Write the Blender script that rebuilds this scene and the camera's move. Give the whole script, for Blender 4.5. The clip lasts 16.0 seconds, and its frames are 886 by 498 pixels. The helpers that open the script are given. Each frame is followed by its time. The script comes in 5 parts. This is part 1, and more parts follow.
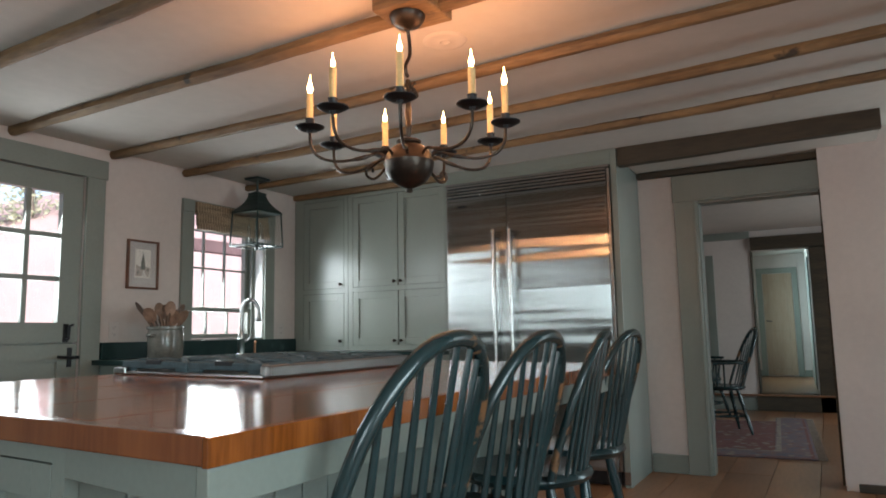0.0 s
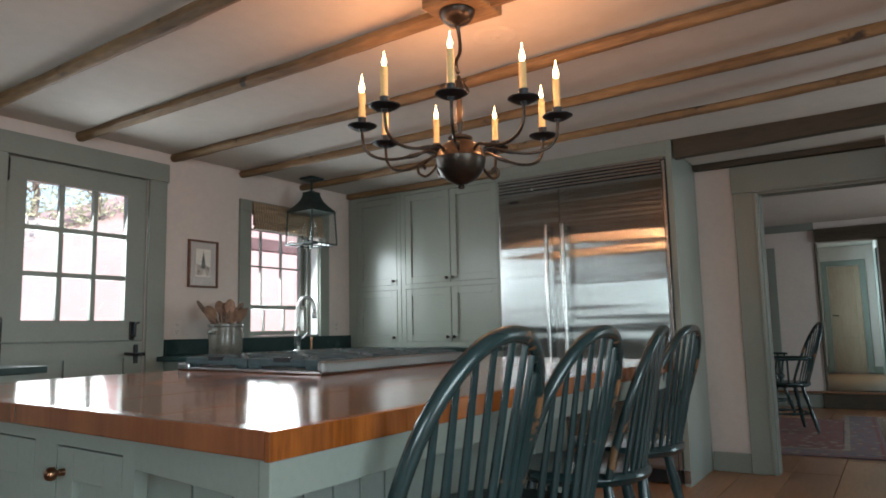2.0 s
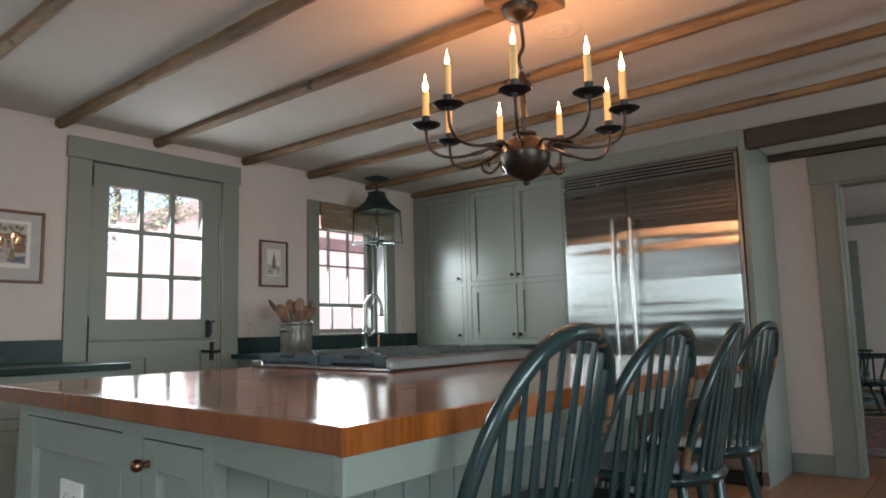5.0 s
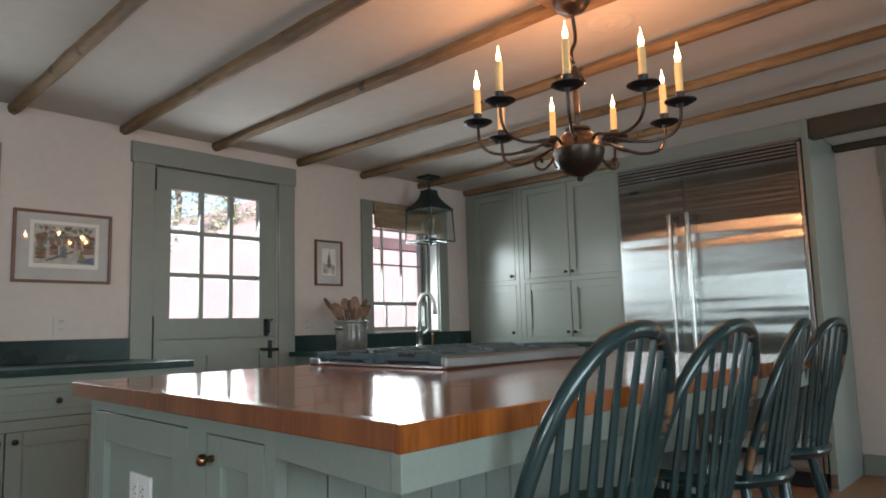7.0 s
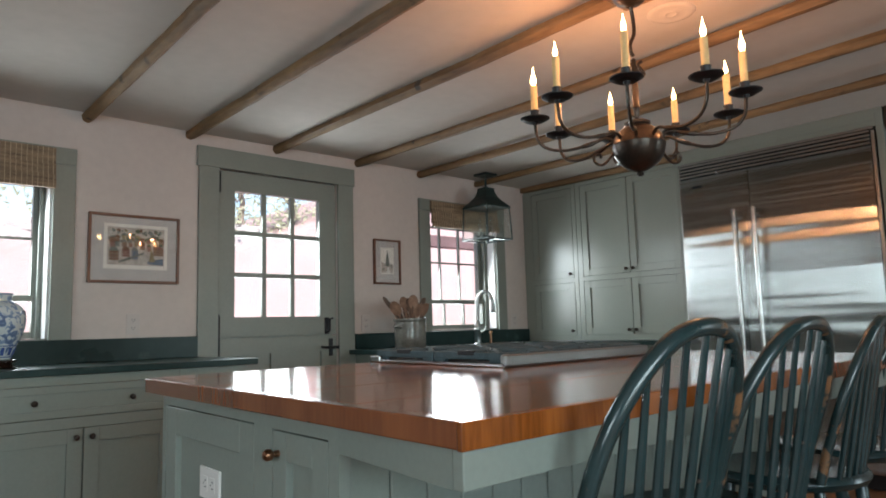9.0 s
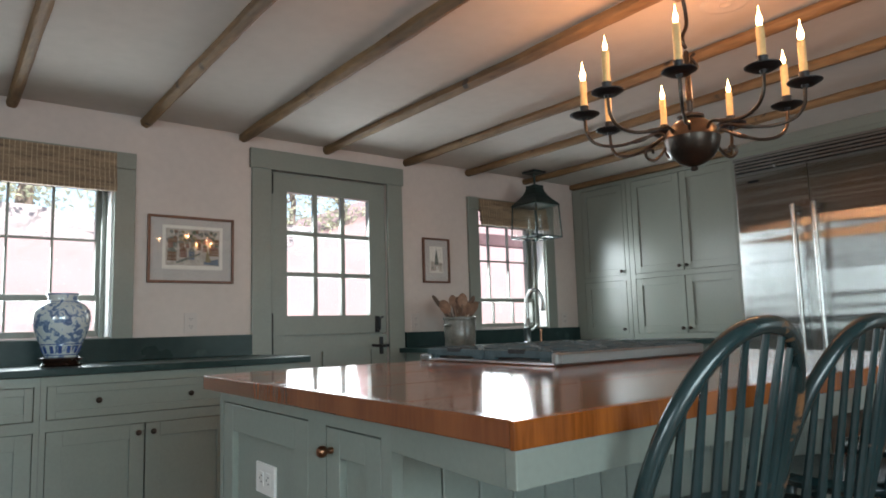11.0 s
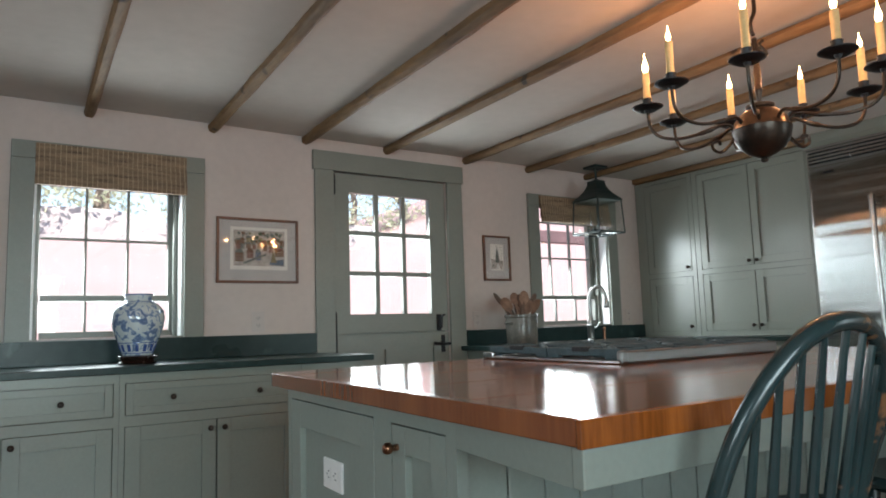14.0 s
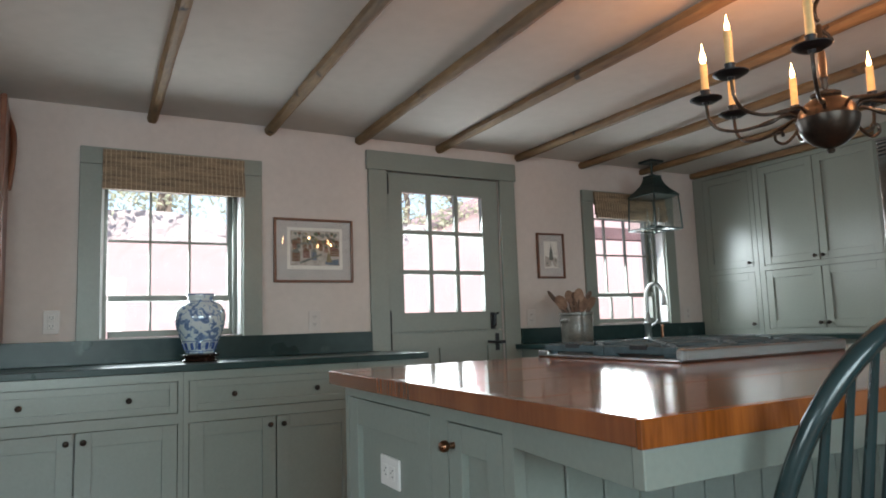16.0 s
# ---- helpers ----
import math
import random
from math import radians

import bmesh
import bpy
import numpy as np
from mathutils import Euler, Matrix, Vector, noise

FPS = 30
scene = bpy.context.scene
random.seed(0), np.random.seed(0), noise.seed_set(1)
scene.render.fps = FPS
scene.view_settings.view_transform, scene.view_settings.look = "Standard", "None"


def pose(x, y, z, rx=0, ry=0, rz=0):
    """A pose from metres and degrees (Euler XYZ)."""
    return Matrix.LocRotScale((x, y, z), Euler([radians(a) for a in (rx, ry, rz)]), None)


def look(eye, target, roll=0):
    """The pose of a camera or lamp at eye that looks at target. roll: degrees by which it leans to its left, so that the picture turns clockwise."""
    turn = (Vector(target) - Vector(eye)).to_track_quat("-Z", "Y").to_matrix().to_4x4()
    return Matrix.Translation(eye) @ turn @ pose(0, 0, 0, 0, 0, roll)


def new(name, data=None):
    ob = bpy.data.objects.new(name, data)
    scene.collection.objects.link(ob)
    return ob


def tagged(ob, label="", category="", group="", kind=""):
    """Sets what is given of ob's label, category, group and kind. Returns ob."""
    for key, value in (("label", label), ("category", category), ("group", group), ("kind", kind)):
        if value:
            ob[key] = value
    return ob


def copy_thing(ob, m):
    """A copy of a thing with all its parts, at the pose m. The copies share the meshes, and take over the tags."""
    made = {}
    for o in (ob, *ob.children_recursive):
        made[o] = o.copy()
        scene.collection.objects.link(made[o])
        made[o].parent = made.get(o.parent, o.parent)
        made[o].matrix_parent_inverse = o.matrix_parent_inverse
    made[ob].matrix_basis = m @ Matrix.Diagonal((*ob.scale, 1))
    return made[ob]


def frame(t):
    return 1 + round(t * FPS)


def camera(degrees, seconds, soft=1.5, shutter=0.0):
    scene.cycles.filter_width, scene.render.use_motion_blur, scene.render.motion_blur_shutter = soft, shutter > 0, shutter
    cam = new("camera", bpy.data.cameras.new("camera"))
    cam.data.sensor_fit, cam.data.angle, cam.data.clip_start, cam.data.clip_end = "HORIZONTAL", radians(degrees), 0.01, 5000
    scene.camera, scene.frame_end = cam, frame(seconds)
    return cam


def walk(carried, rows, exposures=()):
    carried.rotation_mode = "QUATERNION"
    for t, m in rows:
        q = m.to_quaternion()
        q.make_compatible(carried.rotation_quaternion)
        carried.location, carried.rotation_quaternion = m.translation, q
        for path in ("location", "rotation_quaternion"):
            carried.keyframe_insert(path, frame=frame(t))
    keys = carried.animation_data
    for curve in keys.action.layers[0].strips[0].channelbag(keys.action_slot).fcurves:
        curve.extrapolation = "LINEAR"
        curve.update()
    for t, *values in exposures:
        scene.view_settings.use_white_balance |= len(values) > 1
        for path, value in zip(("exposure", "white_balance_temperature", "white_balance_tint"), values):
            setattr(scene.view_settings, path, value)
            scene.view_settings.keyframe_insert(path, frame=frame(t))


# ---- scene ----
cam = camera(64.85, 16.0, soft=1.8)
PATH = [
    (0.0, pose(-0.0000, 0.0000, 1.0, 97.000, 1.050, -61.300)),
    (0.5, pose(-0.0006, 0.0006, 1.0, 96.933, 1.106, -60.207)),
    (1.0, pose(-0.0012, 0.0012, 1.0, 96.855, 1.160, -59.077)),
    (1.5, pose(-0.0018, 0.0018, 1.0, 96.814, 1.206, -57.991)),
    (2.0, pose(-0.0024, 0.0023, 1.0, 96.786, 1.251, -56.987)),
    (2.5, pose(-0.0029, 0.0028, 1.0, 96.761, 1.265, -56.048)),
    (3.0, pose(-0.0034, 0.0033, 1.0, 96.746, 1.282, -55.171)),
    (3.5, pose(-0.0038, 0.0038, 1.0, 96.726, 1.313, -54.346)),
    (4.0, pose(-0.0043, 0.0042, 1.0, 96.715, 1.364, -53.535)),
    (6.5, pose(-0.0071, 0.0070, 1.0, 96.653, 1.492, -48.429)),
    (7.0, pose(-0.0077, 0.0076, 1.0, 96.635, 1.555, -47.317)),
    (7.5, pose(-0.0084, 0.0082, 1.0, 96.629, 1.577, -46.144)),
    (8.0, pose(-0.0090, 0.0089, 1.0, 96.621, 1.596, -44.975)),
    (8.5, pose(-0.0096, 0.0095, 1.0, 96.614, 1.607, -43.790)),
    (9.0, pose(-0.0103, 0.0101, 1.0, 96.612, 1.625, -42.605)),
    (11.5, pose(-0.0129, 0.0127, 1.0, 96.591, 1.678, -37.839)),
    (12.0, pose(-0.0133, 0.0131, 1.0, 96.584, 1.744, -37.156)),
    (12.5, pose(-0.0137, 0.0135, 1.0, 96.582, 1.785, -36.388)),
    (13.0, pose(-0.0142, 0.0140, 1.0, 96.584, 1.789, -35.540)),
    (13.5, pose(-0.0147, 0.0145, 1.0, 96.595, 1.804, -34.596)),
    (14.0, pose(-0.0153, 0.0150, 1.0, 96.583, 1.835, -33.618)),
    (14.5, pose(-0.0158, 0.0156, 1.0, 96.589, 1.839, -32.587)),
    (15.0, pose(-0.0164, 0.0162, 1.0, 96.588, 1.863, -31.513)),
    (15.5, pose(-0.0170, 0.0168, 1.0, 96.586, 1.895, -30.378)),
    (16.0, pose(-0.0177, 0.0174, 1.0, 96.588, 1.942, -29.252)),
]
walk(cam, PATH)

# ---- light ----
scene.view_settings.exposure = 1.33
world = bpy.data.worlds.new("sky")
scene.world = world
world.use_nodes = True
wn = world.node_tree.nodes
wn.clear()
w_out, w_bg, w_sky = wn.new("ShaderNodeOutputWorld"), wn.new("ShaderNodeBackground"), wn.new("ShaderNodeTexSky")
w_sky.sky_type, w_sky.sun_disc = "NISHITA", False
w_sky.sun_elevation, w_sky.sun_rotation = radians(58), radians(200)
w_bg.inputs["Strength"].default_value = 0.15
world.node_tree.links.new(w_sky.outputs[0], w_bg.inputs[0])
world.node_tree.links.new(w_bg.outputs[0], w_out.inputs[0])


def lamp(name, kind, m, energy, color, **more):
    data = bpy.data.lights.new(name, kind)
    data.energy, data.color = energy, color
    for key, value in more.items():
        if key == "size":
            data.shape, data.size, data.size_y = "RECTANGLE", value[0], value[1]
            data.spread = radians(more.get("spread", 136))
        if key == "angle":
            data.angle = radians(value)
        if key == "soft":
            data.shadow_soft_size = value
    ob = new(name, data)
    ob.matrix_world = m
    return ob


DAY = (0.86, 0.97, 1.0)
lamp("sun", "SUN", look((-2.5, -4, 10), (0.5, 4, -2)), 5.0, (1.0, 0.93, 0.86), angle=0.5)
lamp("window_light", "AREA", look((0.55, 4.16, 1.42), (0.55, 0, -0.2)), 7, DAY, size=(0.66, 0.7), spread=176)
lamp("door_light", "AREA", look((2.24, 4.07, 1.5), (2.24, 0, 0.1)), 7, DAY, size=(0.6, 0.75), spread=176)
lamp("sink_window_light", "AREA", look((3.82, 4.16, 1.42), (3.5, 0, -0.3)), 9, DAY, size=(0.6, 0.7), spread=150)
lamp("far_window_light", "AREA", look((-1.7, 4.16, 1.42), (-1.0, 0, 0.0)), 3.5, DAY, size=(0.95, 0.75), spread=176)
lamp("west_window_light", "AREA", look((-3.1, -0.45, 1.45), (4, 0.9, 0.1)), 13, (0.76, 0.95, 1.0), size=(1.5, 0.95))
lamp("south_window_light", "AREA", look((-0.2, -2.6, 1.35), (0.2, 3, -0.8)), 26, (0.72, 0.94, 1.0), size=(2.2, 1.1))
# added fill for the ceiling near the lintel, from an unseen opening
lamp("south_side_fill", "AREA", look((4.65, -2.6, 1.35), (4.3, 3, 1.4)), 8.5, (0.72, 0.94, 1.0), size=(0.7, 1.1))
lamp("dining_window_light", "AREA", look((7.5, -2.45, 1.5), (7.5, 3, 0.2)), 15, (0.76, 0.95, 1.0), size=(1.4, 1.1))
lamp("hall_light", "AREA", look((11.6, 1.24, 1.5), (11.9, -2, 1.2)), 13.0, (0.60, 0.93, 1.0), size=(0.7, 1.0))


# ---- materials ----
def mat(name, color, rough=0.5, metal=0.0, var=0.12, scale=6.0, fine=60.0, bump=0.15, stretch=(1, 1, 1), second=None, coat=0.0,
        obj=0.0, dist=0.003, spec=0.5, wear=None, rvar=0.07):
    m = bpy.data.materials.new(name)
    m.use_nodes = True
    nt = m.node_tree
    n, l = nt.nodes, nt.links
    b = n["Principled BSDF"]
    b.inputs["Metallic"].default_value = metal
    b.inputs["Coat Weight"].default_value = coat
    b.inputs["Coat Roughness"].default_value = 0.12
    b.inputs["Specular IOR Level"].default_value = spec
    tc = n.new("ShaderNodeTexCoord")
    mp = n.new("ShaderNodeMapping")
    mp.inputs["Scale"].default_value = stretch
    l.new(tc.outputs["Object"], mp.inputs[0])
    big, small = n.new("ShaderNodeTexNoise"), n.new("ShaderNodeTexNoise")
    big.inputs["Scale"].default_value, small.inputs["Scale"].default_value = scale, fine
    big.inputs["Detail"].default_value, small.inputs["Detail"].default_value = 4, 3
    off = mp
    if obj:
        info, add, mul = n.new("ShaderNodeObjectInfo"), n.new("ShaderNodeVectorMath"), n.new("ShaderNodeMath")
        mul.operation, mul.inputs[1].default_value = "MULTIPLY", 37.0
        l.new(info.outputs["Random"], mul.inputs[0])
        l.new(mp.outputs[0], add.inputs[0])
        l.new(mul.outputs[0], add.inputs[1])
        off = add
    l.new(off.outputs[0], big.inputs[0])
    l.new(off.outputs[0], small.inputs[0])
    mix = n.new("ShaderNodeMix")
    mix.data_type = "RGBA"
    c2 = second or [min(1, c * (1 + 2 * var)) for c in color]
    c1 = [c * (1 - var) for c in color] if not second else color
    mix.inputs[6].default_value, mix.inputs[7].default_value = (*c1, 1), (*c2, 1)
    ramp = n.new("ShaderNodeMapRange")
    ramp.inputs[1].default_value, ramp.inputs[2].default_value = 0.32, 0.68
    avg = n.new("ShaderNodeMath")
    avg.operation = "MULTIPLY_ADD"
    avg.inputs[1].default_value = 0.35
    half = n.new("ShaderNodeMath")
    half.operation, half.inputs[1].default_value = "MULTIPLY", 0.65
    l.new(big.outputs[0], half.inputs[0])
    l.new(small.outputs[0], avg.inputs[0])
    l.new(half.outputs[0], avg.inputs[2])
    l.new(avg.outputs[0], ramp.inputs[0])
    l.new(ramp.outputs[0], mix.inputs[0])
    col = mix.outputs[2]
    if obj:
        hsv, rng = n.new("ShaderNodeHueSaturation"), n.new("ShaderNodeMapRange")
        rng.inputs[3].default_value, rng.inputs[4].default_value = 1 - obj, 1 + obj
        l.new(info.outputs["Random"], rng.inputs[0])
        l.new(rng.outputs[0], hsv.inputs["Value"])
        l.new(col, hsv.inputs["Color"])
        col = hsv.outputs[0]
    if wear:
        wn2, mr, wm = n.new("ShaderNodeTexNoise"), n.new("ShaderNodeMapRange"), n.new("ShaderNodeMix")
        wm.data_type = "RGBA"
        wn2.inputs["Scale"].default_value, wn2.inputs["Detail"].default_value = wear[1], 5
        l.new(tc.outputs["Object"], wn2.inputs[0])
        mr.inputs[1].default_value, mr.inputs[2].default_value = wear[2], wear[2] + 0.06
        l.new(wn2.outputs[0], mr.inputs[0])
        l.new(mr.outputs[0], wm.inputs[0])
        l.new(col, wm.inputs[6])
        wm.inputs[7].default_value = (*wear[0], 1)
        col = wm.outputs[2]
    l.new(col, b.inputs["Base Color"])
    rr = n.new("ShaderNodeMapRange")
    rr.inputs[3].default_value, rr.inputs[4].default_value = max(0.02, rough - rvar), min(1, rough + rvar)
    l.new(big.outputs[0], rr.inputs[0])
    l.new(rr.outputs[0], b.inputs["Roughness"])
    if bump:
        bp = n.new("ShaderNodeBump")
        bp.inputs["Strength"].default_value, bp.inputs["Distance"].default_value = bump, dist
        l.new(avg.outputs[0], bp.inputs["Height"])
        l.new(bp.outputs[0], b.inputs["Normal"])
    return m


def glow(name, color, strength):
    m = bpy.data.materials.new(name)
    m.use_nodes = True
    b = m.node_tree.nodes["Principled BSDF"]
    b.inputs["Base Color"].default_value = (*color, 1)
    b.inputs["Emission Color"].default_value, b.inputs["Emission Strength"].default_value = (*color, 1), strength
    return m


def glass_mat(name, tint=(1, 1, 1), base=0.035):
    """Clear thin glass: gloss grows towards grazing angles."""
    m = bpy.data.materials.new(name)
    m.use_nodes = True
    n, l = m.node_tree.nodes, m.node_tree.links
    n.clear()
    out, mx, tr, gl, lw, pw, ma = (n.new("ShaderNode" + k) for k in ("OutputMaterial", "MixShader", "BsdfTransparent", "BsdfGlossy", "LayerWeight", "Math", "Math"))
    gl.inputs["Roughness"].default_value = 0.02
    tr.inputs["Color"].default_value = (*tint, 1)
    pw.operation, pw.inputs[1].default_value = "POWER", 5.0
    ma.operation, ma.inputs[1].default_value, ma.inputs[2].default_value = "MULTIPLY_ADD", 0.8, base
    l.new(lw.outputs["Facing"], pw.inputs[0])
    l.new(pw.outputs[0], ma.inputs[0])
    l.new(ma.outputs[0], mx.inputs[0])
    l.new(tr.outputs[0], mx.inputs[1])
    l.new(gl.outputs[0], mx.inputs[2])
    l.new(mx.outputs[0], out.inputs[0])
    return m


PLASTER = mat("plaster", (0.495, 0.425, 0.392), 0.85, var=0.05, scale=2.2, fine=24, bump=0.35, dist=0.006)
CEILING = mat("ceiling_plaster", (0.53, 0.488, 0.448), 0.85, var=0.05, scale=1.6, fine=14, bump=0.4, dist=0.008)
PAINT = mat("sage_paint", (0.202, 0.220, 0.195), 0.24, var=0.05, scale=2, fine=90, bump=0.08, rvar=0.02)
TRIM = mat("trim_paint", (0.178, 0.188, 0.165), 0.38, rvar=0.03, var=0.06, scale=3, fine=70, bump=0.1)
POLE = mat("pole_wood", (0.085, 0.047, 0.022), 0.7, var=0.3, scale=9, fine=70, bump=1.0, stretch=(1, 0.16, 1), second=(0.27, 0.160, 0.070), dist=0.009, wear=((0.030, 0.020, 0.012), 7.0, 0.635))
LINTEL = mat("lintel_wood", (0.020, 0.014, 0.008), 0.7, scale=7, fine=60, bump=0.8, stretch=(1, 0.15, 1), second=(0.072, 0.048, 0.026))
CHERRY = mat("cherry_top", (0.14, 0.040, 0.013), 0.09, scale=3, fine=48, bump=0.3, rvar=0.04, stretch=(0.22, 1.8, 1.8), second=(0.33, 0.10, 0.026), coat=0.15, spec=0.42)
CHERRY_END = mat("cherry_end", (0.13, 0.036, 0.013), 0.2, scale=6, fine=60, bump=0.06, stretch=(1.5, 1.8, 0.16), second=(0.22, 0.068, 0.022), coat=0.4)
CHERRY_EDGE = mat("cherry_edge", (0.12, 0.030, 0.006), 0.22, scale=8, fine=60, bump=0.1, stretch=(2.2, 2.2, 0.22), second=(0.32, 0.090, 0.015), coat=0.3)
SOAP = mat("soapstone", (0.006, 0.018, 0.017), 0.3, spec=0.25, var=0.3, scale=3, fine=18, bump=0.05, second=(0.017, 0.037, 0.036), wear=((0.035, 0.06, 0.057), 5.0, 0.66))
STEEL = mat("stainless", (0.40, 0.395, 0.39), 0.24, metal=1.0, var=0.03, scale=1.2, fine=60, bump=0.0, stretch=(1, 8, 0.6))
GUARD = mat("dull_steel", (0.24, 0.235, 0.23), 0.46, metal=1.0, var=0.08, scale=8, fine=60, bump=0.05, stretch=(0.4, 1, 3))
CHROME = mat("brushed_nickel", (0.30, 0.30, 0.295), 0.3, metal=1.0, var=0.04, bump=0.0)
IRON = mat("black_iron", (0.018, 0.018, 0.02), 0.42, metal=0.6, var=0.2, scale=20, fine=120, bump=0.3)
BRONZE = mat("aged_bronze", (0.022, 0.021, 0.020), 0.34, metal=0.75, var=0.3, scale=14, fine=90, bump=0.25, second=(0.060, 0.044, 0.033))
COPPER = mat("copper_knob", (0.20, 0.095, 0.055), 0.3, metal=1.0, var=0.2, scale=40, fine=200, bump=0.05)
CHAIR = mat("chair_paint", (0.011, 0.025, 0.027), 0.24, var=0.15, scale=9, fine=60, bump=0.1, wear=((0.13, 0.065, 0.032), 9.0, 0.72))
CHAIR_BOW = mat("worn_chair_paint", (0.011, 0.025, 0.027), 0.24, var=0.15, scale=9, fine=60, bump=0.12, wear=((0.17, 0.085, 0.042), 17.0, 0.57))
PLANK = mat("pine_plank", (0.145, 0.060, 0.026), 0.34, scale=2.5, fine=28, bump=0.15, stretch=(0.25, 1.6, 1), second=(0.30, 0.138, 0.064), obj=0.25)
GAP = mat("dark_gap", (0.012, 0.010, 0.008), 0.9, bump=0)
BAMBOO = mat("bamboo_shade", (0.085, 0.052, 0.030), 0.65, scale=14, fine=150, bump=0.6, stretch=(0.5, 1, 5.0), second=(0.34, 0.235, 0.145))
THREAD = mat("shade_thread", (0.36, 0.265, 0.175), 0.8, var=0.2, scale=60, fine=200, bump=0.2)
FRAME = mat("picture_frame_wood", (0.085, 0.034, 0.02), 0.35, scale=8, fine=60, bump=0.1, second=(0.15, 0.06, 0.032))
MATBOARD = mat("mat_board", (0.43, 0.395, 0.38), 0.8, var=0.03, bump=0.05)
PAPER = mat("print_paper", (0.66, 0.62, 0.57), 0.8, var=0.04, bump=0.05)
WHITE = mat("white_plastic", (0.64, 0.61, 0.59), 0.35, var=0.02, bump=0.0)
PLATE = mat("old_plate", (0.475, 0.42, 0.395), 0.4, var=0.02, bump=0.0)
SLOT = mat("outlet_slot", (0.05, 0.05, 0.05), 0.6, bump=0)
SASH = mat("white_sash_paint", (0.66, 0.66, 0.65), 0.3, var=0.05, bump=0.08)
def brushed(name, color, rough, spread):
    """Steel with upright grain: reflections stay crisp in height and spread sideways."""
    m = mat(name, color, rough, metal=1.0, var=0.04, scale=1.2, fine=60, bump=0.0, stretch=(1, 8, 0.6))
    n, l = m.node_tree.nodes, m.node_tree.links
    gl, tg = n.new("ShaderNodeBsdfAnisotropic"), n.new("ShaderNodeTangent")
    tg.direction_type = "UV_MAP"
    gl.inputs["Roughness"].default_value, gl.inputs["Anisotropy"].default_value = rough, -spread
    l.new(n["Principled BSDF"].inputs["Base Color"].links[0].from_socket, gl.inputs["Color"])
    l.new(tg.outputs[0], gl.inputs["Tangent"])
    l.new(gl.outputs[0], n["Material Output"].inputs[0])
    return m


DOOR_STEEL = brushed("brushed_door_steel", (0.33, 0.345, 0.345), 0.175, 0.85)
GLASS = glass_mat("window_glass")
LANTERN_GLASS = glass_mat("lantern_glass", tint=(0.93, 0.95, 0.94), base=0.13)
CANDLE = mat("candle_sleeve", (0.60, 0.44, 0.21), 0.5, var=0.1, scale=30, fine=90, bump=0.25)
BULB = glow("flame_bulb", (1.0, 0.60, 0.26), 11.0)
VERDIGRIS = mat("lantern_copper", (0.016, 0.030, 0.030), 0.45, metal=0.4, var=0.25, scale=12, fine=70, bump=0.25, second=(0.035, 0.055, 0.052))
STONEWARE = mat("stoneware", (0.070, 0.066, 0.058), 0.25, var=0.2, scale=11, fine=70, bump=0.15, second=(0.155, 0.145, 0.125))
SPOON = mat("spoon_wood", (0.075, 0.038, 0.025), 0.6, scale=6, fine=50, bump=0.15, second=(0.26, 0.155, 0.105), obj=0.65)
CAST = mat("cast_iron", (0.050, 0.070, 0.078), 0.75, spec=0.25, metal=0.0, var=0.2, scale=30, fine=150, bump=0.3)
PINE_DOOR = mat("bare_pine_door", (0.28, 0.175, 0.11), 0.6, scale=4, fine=40, bump=0.2, stretch=(1, 1, 0.15), second=(0.38, 0.29, 0.215))
DARKWOOD = mat("lacquered_wood", (0.016, 0.008, 0.006), 0.25, var=0.3, bump=0.05)
REDWOOD = mat("cupboard_wood", (0.10, 0.030, 0.016), 0.35, scale=4, fine=40, bump=0.1, second=(0.19, 0.066, 0.03))


# ---- building helpers ----
ORG = {}


def thing(name, loc, label, category, group="", kind=""):
    e = new(name)
    e.location = loc
    ORG[e.name] = Vector(loc)
    return tagged(e, label, category, group, kind)


def part(name, bm, material, parent=None, label="", smooth=False):
    me = bpy.data.meshes.new(name)
    if parent:
        bmesh.ops.translate(bm, verts=bm.verts, vec=-ORG[parent.name])
    bm.normal_update()
    bm.to_mesh(me)
    bm.free()
    me.materials.append(material)
    if smooth:
        me.shade_smooth()
        me.set_sharp_from_angle(angle=radians(40))
    ob = new(name, me)
    if parent:
        ob.parent = parent
        ORG[ob.name] = ORG[parent.name]
    else:
        ORG[ob.name] = Vector((0, 0, 0))
    if label:
        ob["label"] = label
    return ob


def setting(name, bm, material, label, category="structure", smooth=False):
    return tagged(part(name, bm, material, None, label, smooth), label, category, kind="structure")


def box(bm, a, b, bev=0.0, seg=2):
    lo, hi = [min(p, q) for p, q in zip(a, b)], [max(p, q) for p, q in zip(a, b)]
    made = bmesh.ops.create_cube(bm, size=1)["verts"]
    for v in made:
        v.co = Vector([lo[i] + (v.co[i] + 0.5) * (hi[i] - lo[i]) for i in range(3)])
    if bev:
        edges = {e for v in made for e in v.link_edges}
        bmesh.ops.bevel(bm, geom=list(edges), offset=bev, segments=seg, affect="EDGES", profile=0.5)
    return bm


def boxes(*list_of, bev=0.0):
    bm = bmesh.new()
    for a, b in list_of:
        box(bm, a, b, bev)
    return bm


